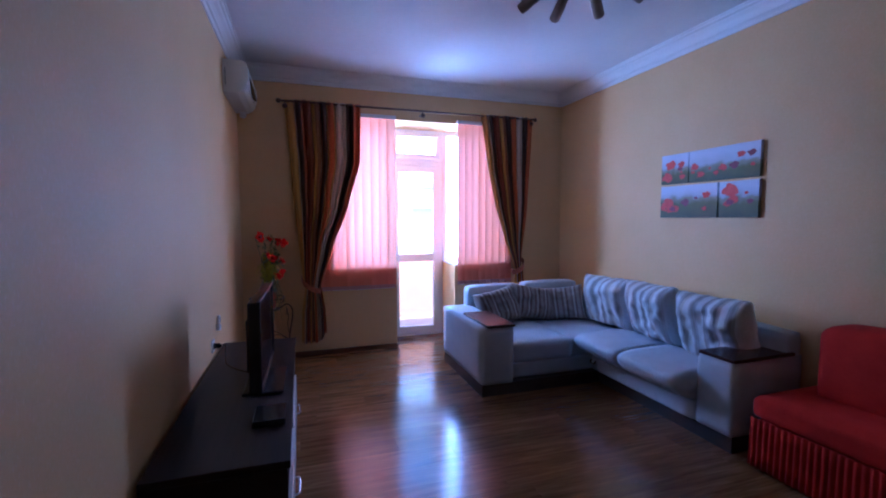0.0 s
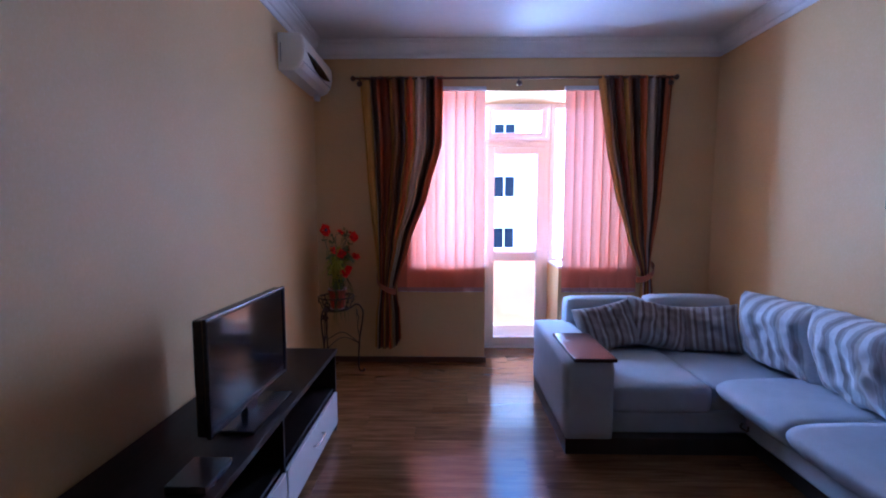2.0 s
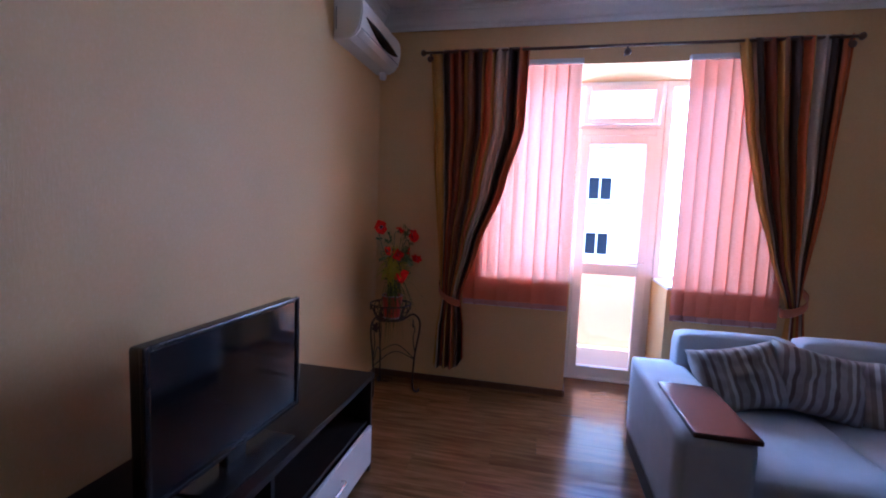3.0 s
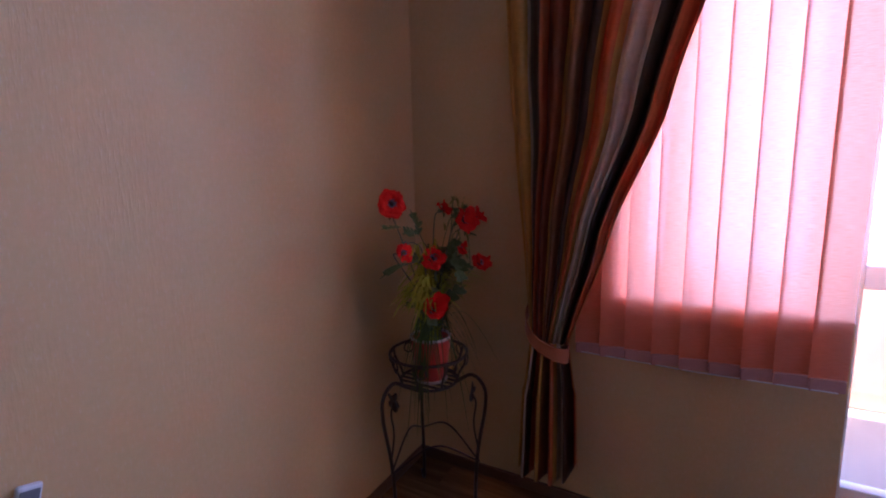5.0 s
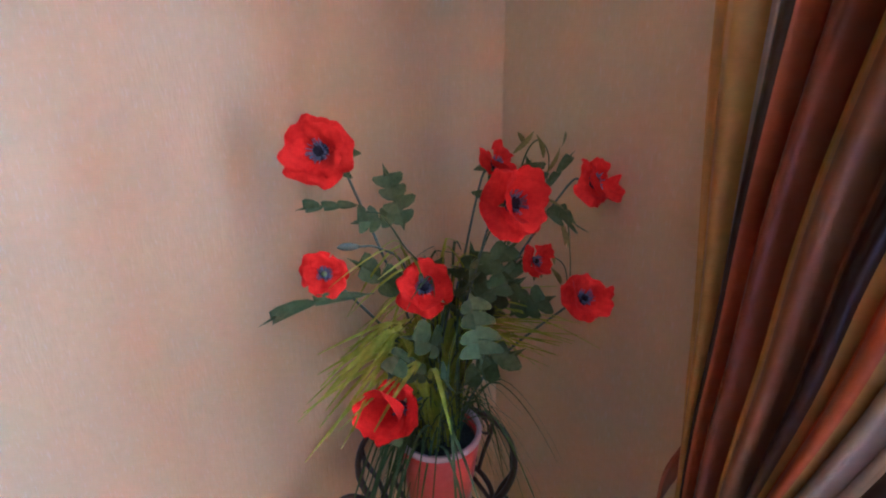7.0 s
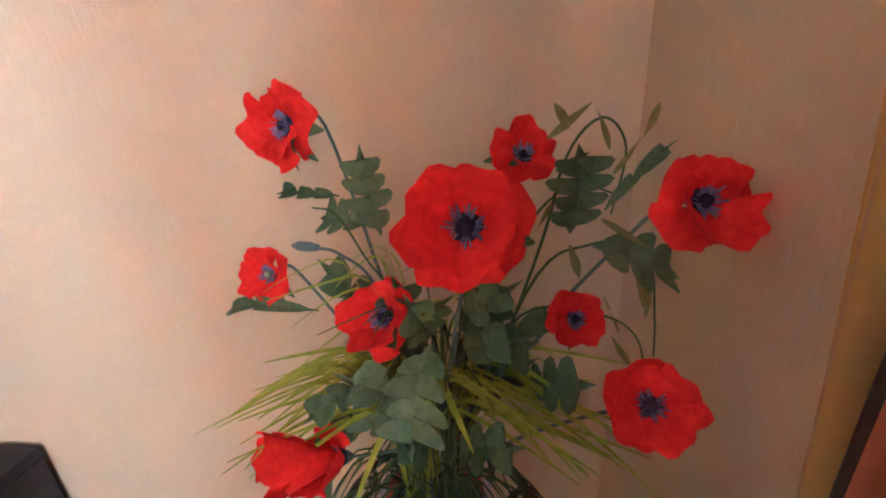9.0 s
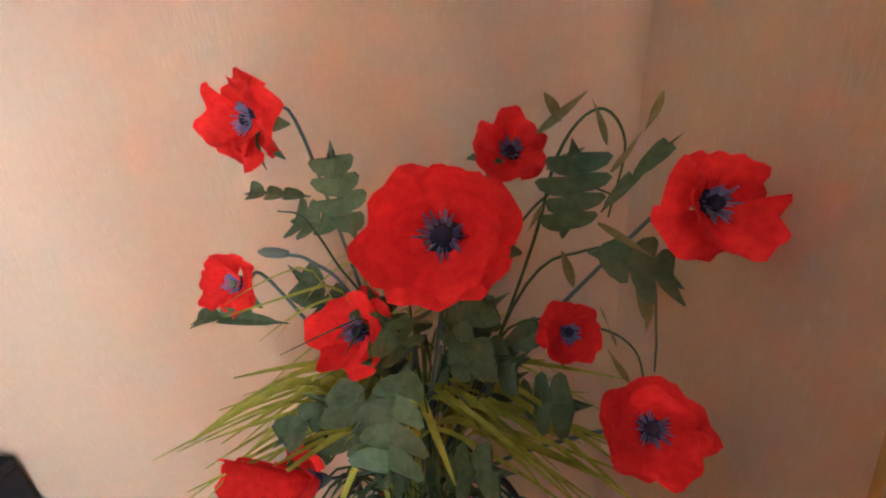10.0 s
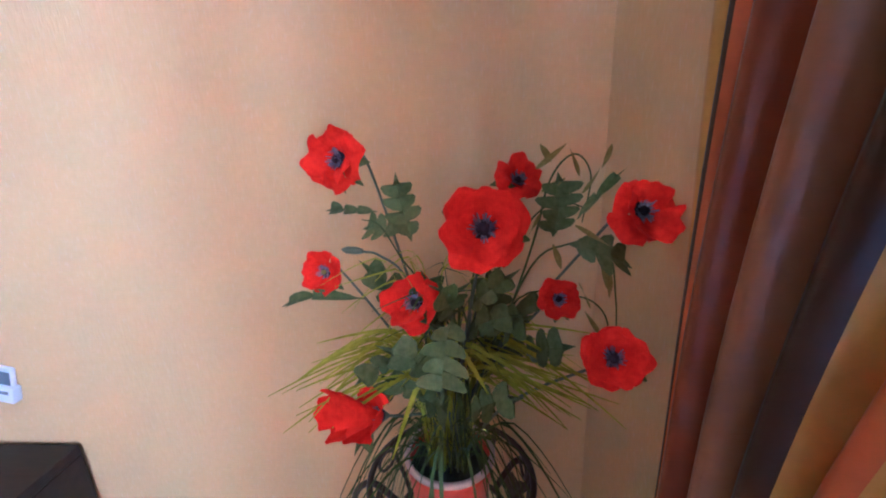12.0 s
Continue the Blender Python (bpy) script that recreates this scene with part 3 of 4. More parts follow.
blind("salmon pink fabric vertical blind glowing in window light", 0.80, 1.645)
blind("salmon pink fabric vertical blind beside the balcony door", 2.41, 3.13)


# ---- air conditioner ----
ac = base("air_conditioner", "cream split air conditioner with a black swoosh panel", "air conditioner", (0, 3.84, 2.595))
PROF = [(0.0, 0.0), (0.0, 0.275), (0.15, 0.275), (0.178, 0.268), (0.196, 0.235), (0.204, 0.18), (0.200, 0.12), (0.184, 0.062), (0.155, 0.022), (0.11, 0.0)]


def extruded(profile, y0, y1):
    bm = bmesh.new()
    a = [bm.verts.new((x, y0, z)) for x, z in profile]
    b = [bm.verts.new((x, y1, z)) for x, z in profile]
    for i in range(len(profile)):
        j = (i + 1) % len(profile)
        bm.faces.new((a[i], a[j], b[j], b[i]))
    bm.faces.new(a)
    bm.faces.new(b)
    return bm


bm = extruded(PROF, 0.0, 0.80)
bmesh.ops.bevel(bm, geom=[e for e in bm.edges if abs(e.verts[0].co.y - e.verts[1].co.y) < 0.01], offset=0.008, segments=2, affect="EDGES")
part("casing", bm, ACWHITE, ac)
FRONT = [(0.02, 0.150), (0.062, 0.184), (0.12, 0.200), (0.18, 0.204), (0.235, 0.196)]


def swoosh(u, v):
    y = 0.06 + 0.66 * u
    mid = 0.150 - 0.035 * u
    z = mid + (v - 0.75) * 0.075 * math.sin(math.pi * u) ** 0.8
    return (lerp_table(FRONT, z) + 0.006, y, z)


part("display_panel", sheet(24, 4, swoosh, 0.002), TVBLACK, ac, "glossy black swoosh panel", True)


def flap(u, v):
    z = 0.02 + 0.045 * v
    return (lerp_table(FRONT, z) + 0.005, 0.03 + 0.74 * u, z)


part("louvre", sheet(12, 4, flap, 0.003), ACWHITE, ac, smooth=True)
part("louvre_gap", tube([(0.1885, 0.03, 0.069), (0.1885, 0.77, 0.069)], 0.003, 6), GREYPL, ac)
part("pipe_cap", lathe([(0, -0.05), (0.024, -0.05), (0.03, -0.03), (0.03, 0.0), (0, 0.0)], 16), WHITEPL, ac, smooth=True).matrix_basis = pose(0.07, 0.75, 0.0)
part("side_vent", box(0.02, 0.026, -0.003, 0.0, 0.06, 0.2), GREYPL, ac)

# ---- television, its stand, small devices ----
stand = base("tv_stand", "low wenge television stand with white drawer fronts", "tv stand", (0.02, 1.45, 0))
SW, SL, SH = 0.52, 1.89, 0.578
part("top", box(0, SW, 0, SL, SH - 0.03, SH, 0.003), WENGE, stand)
part("bottom_board", box(0, SW - 0.02, 0.022, SL - 0.022, 0.03, 0.052), WENGE, stand)
for y in (0.0, SL / 2 - 0.011, SL - 0.022):
    part("side_panel", box(0.0, SW - 0.012, y, y + 0.022, 0.0 if y != SL / 2 - 0.011 else 0.054, SH - 0.032, 0.002), WENGE, stand)
part("back_board", box(0.0, 0.01, 0.024, SL - 0.024, 0.054, SH - 0.034), WENGE, stand)
for y0, y1 in ((0.024, SL / 2 - 0.013), (SL / 2 + 0.013, SL - 0.024)):
    part("shelf", box(0.012, SW - 0.03, y0, y1, 0.285, 0.305), WENGE, stand)
    d = part("drawer_front", box(SW - 0.022, SW - 0.002, y0 - 0.004, y1 + 0.004, 0.056, 0.276, 0.003), LACQUER, stand, "glossy white drawer front")
    part("drawer_box", box(0.03, SW - 0.024, y0 + 0.03, y1 - 0.03, 0.07, 0.25), WENGE, d)
    m = (y0 + y1) / 2
    part("handle", tube(spline([(SW - 0.002, m - 0.075, 0.185), (SW + 0.022, m - 0.07, 0.185), (SW + 0.026, m, 0.185), (SW + 0.022, m + 0.07, 0.185), (SW - 0.002, m + 0.075, 0.185)], 4), 0.006, 8), CHROME, d, "curved steel bar handle", True)

tv = base("television", "black flat screen television on a low pedestal", "television", (0.395, 2.385, SH))
tv.matrix_basis = pose(0.395, 2.385, SH, 0, 0, -1.5)
part("casing", box(-0.05, 0.0, -0.365, 0.365, 0.065, 0.53, 0.012, 3), TVBLACK, tv)
part("bezel", frame_ring(-0.37, 0.37, 0.06, 0.535, -0.012, 0.008, 0.02), TVBLACK, tv).matrix_basis = pose(0, 0, 0, 0, 0, 90)
part("screen", box(0.0, 0.004, -0.352, 0.352, 0.08, 0.516), SCREEN, tv, "dark glossy screen")
part("back_bulge", box(-0.075, -0.05, -0.26, 0.26, 0.14, 0.42, 0.012), TVBLACK, tv)
part("neck", box(-0.04, -0.005, -0.05, 0.05, 0.012, 0.07, 0.006), TVBLACK, tv)
part("pedestal", box(-0.11, 0.10, -0.21, 0.21, 0.0, 0.014, 0.006), TVBLACK, tv)
part("badge", box(0.0085, 0.0095, -0.02, 0.02, 0.066, 0.072), CHROME, tv)

stb = base("set_top_box", "small black set-top box lying on the tv stand", "set-top box", (0.44, 1.86, SH))
part("casing", box(-0.07, 0.07, -0.09, 0.09, 0.003, 0.034, 0.004), TVBLACK, stb)
part("front_strip", box(0.0705, 0.072, -0.08, 0.08, 0.010, 0.026), SCREEN, stb)
for x, y in ((-0.05, -0.07), (0.05, -0.07), (-0.05, 0.07), (0.05, 0.07)):
    part("foot", box(x - 0.008, x + 0.008, y - 0.008, y + 0.008, 0, 0.003), GREYPL, stb)

rc = base("remote_control", "white air conditioner remote in its wall holder", "remote control", (0.0, 3.19, 0.765))
rc.matrix_basis = pose(0.0, 3.19, 0.765, -14, 0, 0)
part("holder", box(0.0, 0.026, -0.025, 0.025, -0.05, -0.002, 0.006), WHITEPL, rc)
part("remote_body", box(0.006, 0.022, -0.022, 0.022, -0.001, 0.058, 0.008, 3), WHITEPL, rc)
part("display", box(0.0215, 0.0235, -0.017, 0.017, 0.008, 0.048, 0.001), GREYPL, rc, "dark grey display")
part("button", box(0.026, 0.028, -0.012, 0.012, -0.02, -0.012), GREYPL, rc)


def socket(y, z, gangs):
    s = base("wall_socket", "white plastic wall socket on beige wallpaper", "socket", (0, y, z))
    for k in range(gangs):
        part("plate", box(0.0, 0.010, -0.041, 0.041, -0.041 + 0.083 * k, 0.041 + 0.083 * k, 0.004), WHITEPL, s)
        r = part("recess", lathe([(0, 0.0), (0.021, 0.0), (0.021, 0.003), (0.024, 0.003), (0.024, 0.0)], 20), GREYPL, s, "grey round socket recess")
        r.matrix_basis = pose(0.0102, 0, 0.083 * k, 0, 90, 0)
    return s


socket(3.0, 0.65, 1)
cab = base("power_cable", "black power cable plugged in behind the television", "cable", (0, 3.0, 0.65))
part("plug", lathe([(0, 0.0), (0.018, 0.0), (0.019, 0.025), (0.008, 0.045), (0, 0.045)], 14), TVBLACK, cab, smooth=True).matrix_basis = pose(0.014, 0, 0, 0, 90, 0)
part("cord", tube(spline([(0.055, 0, 0), (0.085, -0.03, 0.012), (0.10, -0.12, -0.03), (0.12, -0.22, -0.066), (0.2, -0.35, -0.07), (0.3, -0.45, -0.07)], 6), 0.004, 6), TVBLACK, cab, smooth=True)


# ---- sofa ----
sofa = base("corner_sofa", "grey corner sofa with dark wooden armrest trays", "sofa", (0, 0, 0))


def soft_box(x0, x1, y0, y1, z0, z1, r, puff=0.0, seed=0):
    """An upholstered block, rounded and slightly crowned."""
    bm = bmesh.new()
    add_box(bm, x0, x1, y0, y1, z0, z1)
    bmesh.ops.subdivide_edges(bm, edges=bm.edges[:], cuts=9, use_grid_fill=True)
    cx, cy, cz = (x0 + x1) / 2, (y0 + y1) / 2, (z0 + z1) / 2
    hx, hy, hz = (x1 - x0) / 2, (y1 - y0) / 2, (z1 - z0) / 2
    for v in bm.verts:
        d = v.co - Vector((cx, cy, cz))
        q = Vector((max(-hx + r, min(hx - r, d.x)), max(-hy + r, min(hy - r, d.y)), max(-hz + r, min(hz - r, d.z))))
        o = d - q
        if o.length > 1e-6:
            k = max(abs(o.x), abs(o.y), abs(o.z))
            d = q + o.normalized() * k
        a, b = 1 - (d.x / hx) ** 2, 1 - (d.y / hy) ** 2
        if d.z > 0:
            d.z += puff * a * b
        n = noise.noise(Vector((d.x * 4 + seed, d.y * 4, d.z * 4))) * 0.006
        v.co = Vector((cx, cy, cz)) + d * (1 + n)
    return bm


def arm(x0, x1, y0, y1, tray):
    a = part("armrest", soft_box(x0, x1, y0, y1, 0.10, 0.60, 0.022), SOFA, sofa, smooth=True)
    part("tray", box(*tray, 0.598, 0.622, 0.007, 3), TRAY, a, "dark glossy wooden armrest tray")
    return a


arm(2.03, 2.33, 3.03, 4.10, (2.075, 2.338, 3.022, 3.60))
arm(3.20, 3.835, 1.71, 1.985, (3.19, 3.74, 1.70, 1.965))
# plinths kept dark and high to add the shadow band below the sofa
part("plinth", box(2.04, 3.80, 3.05, 4.08, 0.0, 0.105), PLINTH, sofa, "dark recessed plinth, doubling as the shade under the sofa")
part("plinth", box(3.22, 3.80, 1.72, 3.04, 0.0, 0.105), PLINTH, sofa, "dark recessed plinth, doubling as the shade under the sofa")
part("base_frame", soft_box(2.33, 3.835, 3.12, 4.0, 0.10, 0.25, 0.02), SOFA, sofa, smooth=True)
part("base_frame", soft_box(3.19, 3.835, 1.985, 3.125, 0.10, 0.255, 0.02), SOFA, sofa, smooth=True)
part("seat", soft_box(2.332, 2.985, 3.10, 3.96, 0.23, 0.425, 0.05, 0.015, 1), SOFA, sofa, smooth=True)
part("seat", soft_box(2.985, 3.64, 3.14, 3.96, 0.23, 0.425, 0.05, 0.012, 2), SOFA, sofa, smooth=True)


def waterfall(y0, y1, seed):
    """A seat cushion with a rolled, undercut front edge."""
    prof = spline([(3.66, 0.27), (3.66, 0.45), (3.50, 0.467), (3.20, 0.463), (3.08, 0.452), (3.02, 0.43), (3.00, 0.395), (3.03, 0.335), (3.10, 0.28), (3.17, 0.258), (3.30, 0.256), (3.66, 0.256)], 4)
    prof = [(p[0], p[1]) for p in [tuple(q) for q in prof]]
    bm = bmesh.new()
    rings = []
    n = 10
    for j in range(n + 1):
        t = j / n
        edge = min(1.0, min(t, 1 - t) / 0.06)
        sh = 1 - 0.035 * (1 - math.sqrt(max(0, 1 - (1 - edge) ** 2)))
        rings.append([bm.verts.new((3.36 + (x - 3.36) * sh + 0.006 * noise.noise(Vector((x * 5, t * 5 + seed, z * 6))), y0 + (y1 - y0) * t, 0.36 + (z - 0.36) * (sh - 0.02 * (1 - edge)))) for x, z in prof])
    for a, b in zip(rings, rings[1:]):
        for k in range(len(prof)):
            q = (k + 1) % len(prof)
            bm.faces.new((a[k], a[q], b[q], b[k]))
    bm.faces.new(rings[0])
    bm.faces.new(rings[-1])
    return bm


part("seat", waterfall(2.565, 3.14, 1), SOFA, sofa, smooth=True)
part("seat", waterfall(1.988, 2.56, 5), SOFA, sofa, smooth=True)
part("pull_loop", tube(spline([(3.06, 2.95, 0.262), (3.05, 2.95, 0.235), (3.055, 2.90, 0.235), (3.06, 2.90, 0.262)], 4), 0.006, 6), PLINTH, sofa, "black pull-out loop", True)
part("back", soft_box(2.27, 2.93, 3.97, 4.15, 0.08, 0.80, 0.045, 0.01, 3), SOFA, sofa, smooth=True)
part("back", soft_box(2.935, 3.62, 3.97, 4.15, 0.08, 0.815, 0.045, 0.01, 4), SOFA, sofa, smooth=True)
part("back", soft_box(3.66, 3.84, 1.72, 3.96, 0.08, 0.76, 0.045, 0.0, 5), SOFA, sofa, smooth=True)


def cushion_mesh(name, w, h, t, mat, seed):
    """A stuffed square cushion with pinched corners and creases."""
    bm = bmesh.new()
    lay = bm.loops.layers.uv.new("UVMap")
    n = 30
    grids = []
    for side in (1, -1):
        g = []
        for j in range(n + 1):
            row = []
            for i in range(n + 1):
                u, v = 2 * i / n - 1, 2 * j / n - 1
                rim = i in (0, n) or j in (0, n)
                f = max(0.0, (1 - u ** 4) * (1 - v ** 4)) ** 0.5
                pin = 1 - 0.10 * (1 - u * u) * (v * v) + 0.035 * noise.noise(Vector((u * 3.1, seed, v)))
                pin2 = 1 - 0.07 * (1 - v * v) * (u * u)
                cr = 0.16 * noise.noise(Vector((u * 1.9 + seed, v * 1.9, side * 0.5))) + 0.10 * noise.noise(Vector((u * 5.5 + seed, v * 4.0, side + 3.0))) + 0.10 * math.sin(9 * u + 4 * v + seed) * (1 - f)
                y = 0.0 if rim else side * t / 2 * (f * (1 + 1.6 * cr) + 0.06)
                row.append(bm.verts.new((u * w / 2 * pin2, y, v * h / 2 * pin)) if side == 1 or not rim else grids[0][j][i])
            g.append(row)
        grids.append(g)
        for j in range(n):
            for i in range(n):
                f = bm.faces.new((g[j][i], g[j][i + 1], g[j + 1][i + 1], g[j + 1][i]))
                for l, (a, b) in zip(f.loops, ((i, j), (i + 1, j), (i + 1, j + 1), (i, j + 1))):
                    l[lay].uv = (a / n, b / n)
    return mesh_of(bm, name, mat, True)


def cushion(label, w, h, t, mat, seed, m, group):
    ob = new("cushion", cushion_mesh("cushion", w, h, t, mat, seed))
    ob.matrix_basis = m
    return tagged(ob, label, "cushion", group)


for k, (y, z, lean, turn) in enumerate(((3.285, 0.70, 13, 97), (2.70, 0.715, 17, 86), (2.115, 0.705, 15, 93))):
    cushion("large light grey striped back cushion on the corner sofa", 0.575, 0.52, 0.27, CUSHION, 3.1 * k + 1, pose(3.525, y, z, -lean, 0, turn), "back cushions on the sofa")
for k, (x, y, z, lean, turn, roll) in enumerate(((2.56, 3.85, 0.60, 24, 5, -11), (2.95, 3.86, 0.615, 18, -4, 10), (3.30, 3.80, 0.60, 17, -30, -8))):
    cushion("dark taupe striped throw pillow leaning on sofa back", 0.48, 0.38, 0.20, PILLOW, 5.7 * k + 2, pose(x, y, z, -lean, roll, turn), "throw pillows on the sofa")


# ---- red armchair ----
chair = base("armchair", "bright red plush armchair with a pleated skirt", "armchair", (0, 0, 0))
part("seat", soft_box(3.20, 3.84, 0.55, 1.60, 0.30, 0.45, 0.05, 0.02, 9), RED, chair, smooth=True)
part("base_frame", box(3.23, 3.82, 0.58, 1.57, 0.03, 0.30, 0.01), RED, chair)
part("backrest", soft_box(3.52, 3.84, 1.00, 1.46, 0.40, 0.88, 0.07, 0.02, 11), RED, chair, smooth=True)
part("backrest", soft_box(3.50, 3.84, 0.55, 0.99, 0.40, 0.90, 0.07, 0.02, 12), RED, chair, smooth=True)


def skirt(u, v):
    y = 0.555 + 1.04 * u
    return (3.205 - 0.006 * math.sin(2 * math.pi * 30 * u) * (1 - 0.3 * v) - 0.006 * (1 - v), y, 0.012 + 0.30 * v)


part("skirt", sheet(208, 4, skirt, 0.003), RED, chair, "finely pleated red skirt", True)
for x, y in ((3.27, 0.62), (3.27, 1.53), (3.78, 0.62), (3.78, 1.53)):
    part("leg", box(x - 0.02, x + 0.02, y - 0.02, y + 0.02, 0.0, 0.03), PLINTH, chair)


# ---- wall picture of four canvases ----
def canvas_paint(name, horizon, flip):
    m = material(name, (0.5, 0.5, 0.5), 0.6)
    bs = m.node_tree.nodes["Principled BSDF"]
    mp = coords(m, "Generated", (1, 1, 1))
    sep = m.node_tree.nodes.new("ShaderNodeSeparateXYZ")
    wire(m, mp, "Vector", sep, "Vector")
    n = node(m, "ShaderNodeTexNoise", Scale=5.0, Detail=5.0)
    wire(m, mp, "Vector", n, "Vector")
    add = m.node_tree.nodes.new("ShaderNodeMath")
    add.operation = "MULTIPLY_ADD"
    add.inputs[1].default_value = 0.35
    wire(m, n, "Fac", add, 0)
    wire(m, sep, "Z", add, 2)
    h = horizon + 0.17
    r = ramp(m, [(0.12, (0.06, 0.075, 0.03)), (h - 0.12, (0.14, 0.13, 0.04)), (h + 0.04, (0.30, 0.28, 0.20)), (h + 0.12, (0.50, 0.50, 0.58)), (1.0, (0.62, 0.63, 0.74))])
    wire(m, add, 0, r, "Fac")
    wire(m, r, "Color", bs, "Base Color")
    return m


POPPYRED = mottled("painted_red", (0.50, 0.03, 0.025), (0.70, 0.10, 0.07), 30.0, 0.6)
POPPYDARK = mottled("painted_plum", (0.16, 0.03, 0.05), (0.26, 0.06, 0.08), 30.0, 0.6)
pic = base("wall_picture", "four-panel canvas print of red poppies in a meadow", "picture", (XE, 0, 0))
PANELS = [(2.70, 2.995, 1.835, 2.10, 0.45), (2.065, 2.692, 1.835, 2.10, 0.42), (2.405, 2.995, 1.53, 1.815, 0.55), (2.065, 2.392, 1.53, 1.815, 0.5)]
rp = random.Random(5)
for i, (y0, y1, z0, z1, hz) in enumerate(PANELS):
    p = part("canvas", box(-0.026, -0.001, y0, y1, z0, z1, 0.002), canvas_paint("meadow_print", hz, i), pic, "stretched canvas panel")
    for k in range((7, 11, 12, 8)[i]):
        s = rp.uniform(0.018, 0.055) * (1.25 if k < 2 else 0.75)
        cy, cz = rp.uniform(y0 + s, y1 - s), z0 + (z1 - z0) * rp.uniform(0.22, hz + 0.28)
        cz = min(max(cz, z0 + s), z1 - s)
        ph = rp.uniform(0, 6)
        bm = bmesh.new()
        ring = [(-0.0268, cy + s * (1 + 0.22 * math.sin(3 * a + ph) + 0.1 * math.sin(7 * a)) * math.cos(a), cz + 0.72 * s * (1 + 0.2 * math.sin(4 * a + ph)) * math.sin(a)) for a in (2 * math.pi * q / 18 for q in range(18))]
        bm.faces.new([bm.verts.new((x - 0.0003 * k, min(max(y, y0 + 0.003), y1 - 0.003), min(max(z, z0 + 0.003), z1 - 0.003))) for x, y, z in ring])
        part("printed_poppy", bm, POPPYDARK if k % 4 == 3 else POPPYRED, p)

# ---- ceiling lamp ----
lamp = base("chandelier", "nine-armed ceiling lamp with tan tubular shades, unlit", "ceiling lamp", (2.19, 1.94, ZC))
SHADE = mottled("tan_shade", (0.20, 0.15, 0.11), (0.30, 0.23, 0.17), 20.0, 0.5)
part("ceiling_plate", lathe([(0, 0.0), (0.11, 0.0), (0.115, -0.012), (0.09, -0.035), (0.03, -0.05), (0.03, -0.12), (0.05, -0.14), (0.03, -0.17), (0, -0.18)], 28), IRON_ROD, lamp, smooth=True)
for k in range(9):
    a = radians(k * 40 + 41)
    d = Vector((math.cos(a), math.sin(a), 0))
    ar = part("arm", tube(spline([d * 0.03 + Vector((0, 0, -0.13)), d * 0.14 + Vector((0, 0, -0.15)), d * 0.24 + Vector((0, 0, -0.17))], 4), 0.008, 8), IRON_ROD, lamp, smooth=True)
    sh = part("shade", lathe([(0.0, 0.0), (0.018, 0.0), (0.028, 0.03), (0.034, 0.10), (0.034, 0.20), (0.030, 0.205), (0.030, 0.19), (0.0, 0.17)], 20), SHADE, ar, "tan tubular lamp shade", True)
    ax = (d + Vector((0, 0, -0.42))).normalized()
    sh.matrix_basis = Matrix.Translation(d * 0.235 + Vector((0, 0, -0.168))) @ ax.to_track_quat("Z", "Y").to_matrix().to_4x4()


# ---- plant stand ----
PC = Vector((0.262, 4.389, 0.0))
ps = base("plant_stand", "black wrought iron plant stand with leaf ornaments", "plant stand", tuple(PC))


def circle(r, z, n=40):
    return [(r * math.cos(2 * math.pi * k / n), r * math.sin(2 * math.pi * k / n), z) for k in range(n + 1)]


part("ring", tube(circle(0.160, 0.732), 0.0065, 8), IRON, ps, smooth=True)
part("ring", tube(circle(0.118, 0.614), 0.006, 8), IRON, ps, smooth=True)
for k in range(-3, 4):
    y = 0.032 * k
    x = math.sqrt(0.118 ** 2 - y * y)
    part("cross_bar", tube([(-x, y, 0.613), (x, y, 0.613)], 0.005, 6), IRON, ps)
for k in range(8):
    a = radians(45 * k + 10)
    d = Vector((math.cos(a), math.sin(a), 0))
    side = Vector((-d.y, d.x, 0))
    part("basket_bar", tube(spline([d * 0.118 + Vector((0, 0, 0.614)), d * 0.134 + Vector((0, 0, 0.658)), d * 0.155 + Vector((0, 0, 0.697)), d * 0.160 + Vector((0, 0, 0.732))], 4), 0.005, 6), IRON, ps, smooth=True)
    curl = [d * 0.155 + side * (0.028 + 0.022 * math.cos(q)) + Vector((0, 0, 0.704 + 0.022 * math.sin(q))) for q in (2 * math.pi * i / 12 for i in range(13))]
    part("scroll", tube(curl, 0.0035, 6), IRON, ps, smooth=True)


def vine_leaf(parent, at, face, size):
    bm = bmesh.new()
    n = 30
    rim = []
    for k in range(n):
        a = 2 * math.pi * k / n
        r = size * (0.55 + 0.45 * abs(math.cos(2.5 * a)) ** 1.2)
        rim.append(bm.verts.new((r * math.sin(a), 0.004 * math.cos(3 * a), r * math.cos(a))))
    mid = bm.verts.new((0, 0.006, 0))
    for k in range(n):
        bm.faces.new((mid, rim[k], rim[(k + 1) % n]))
    bmesh.ops.recalc_face_normals(bm, faces=bm.faces)
    bmesh.ops.solidify(bm, geom=bm.faces[:], thickness=0.003)
    lf = part("leaf_ornament", bm, IRON, parent, "flat iron vine leaf")
    lf.matrix_basis = Matrix.Translation(at) @ pose(0, 0, 0, 0, 20, face)
    return lf


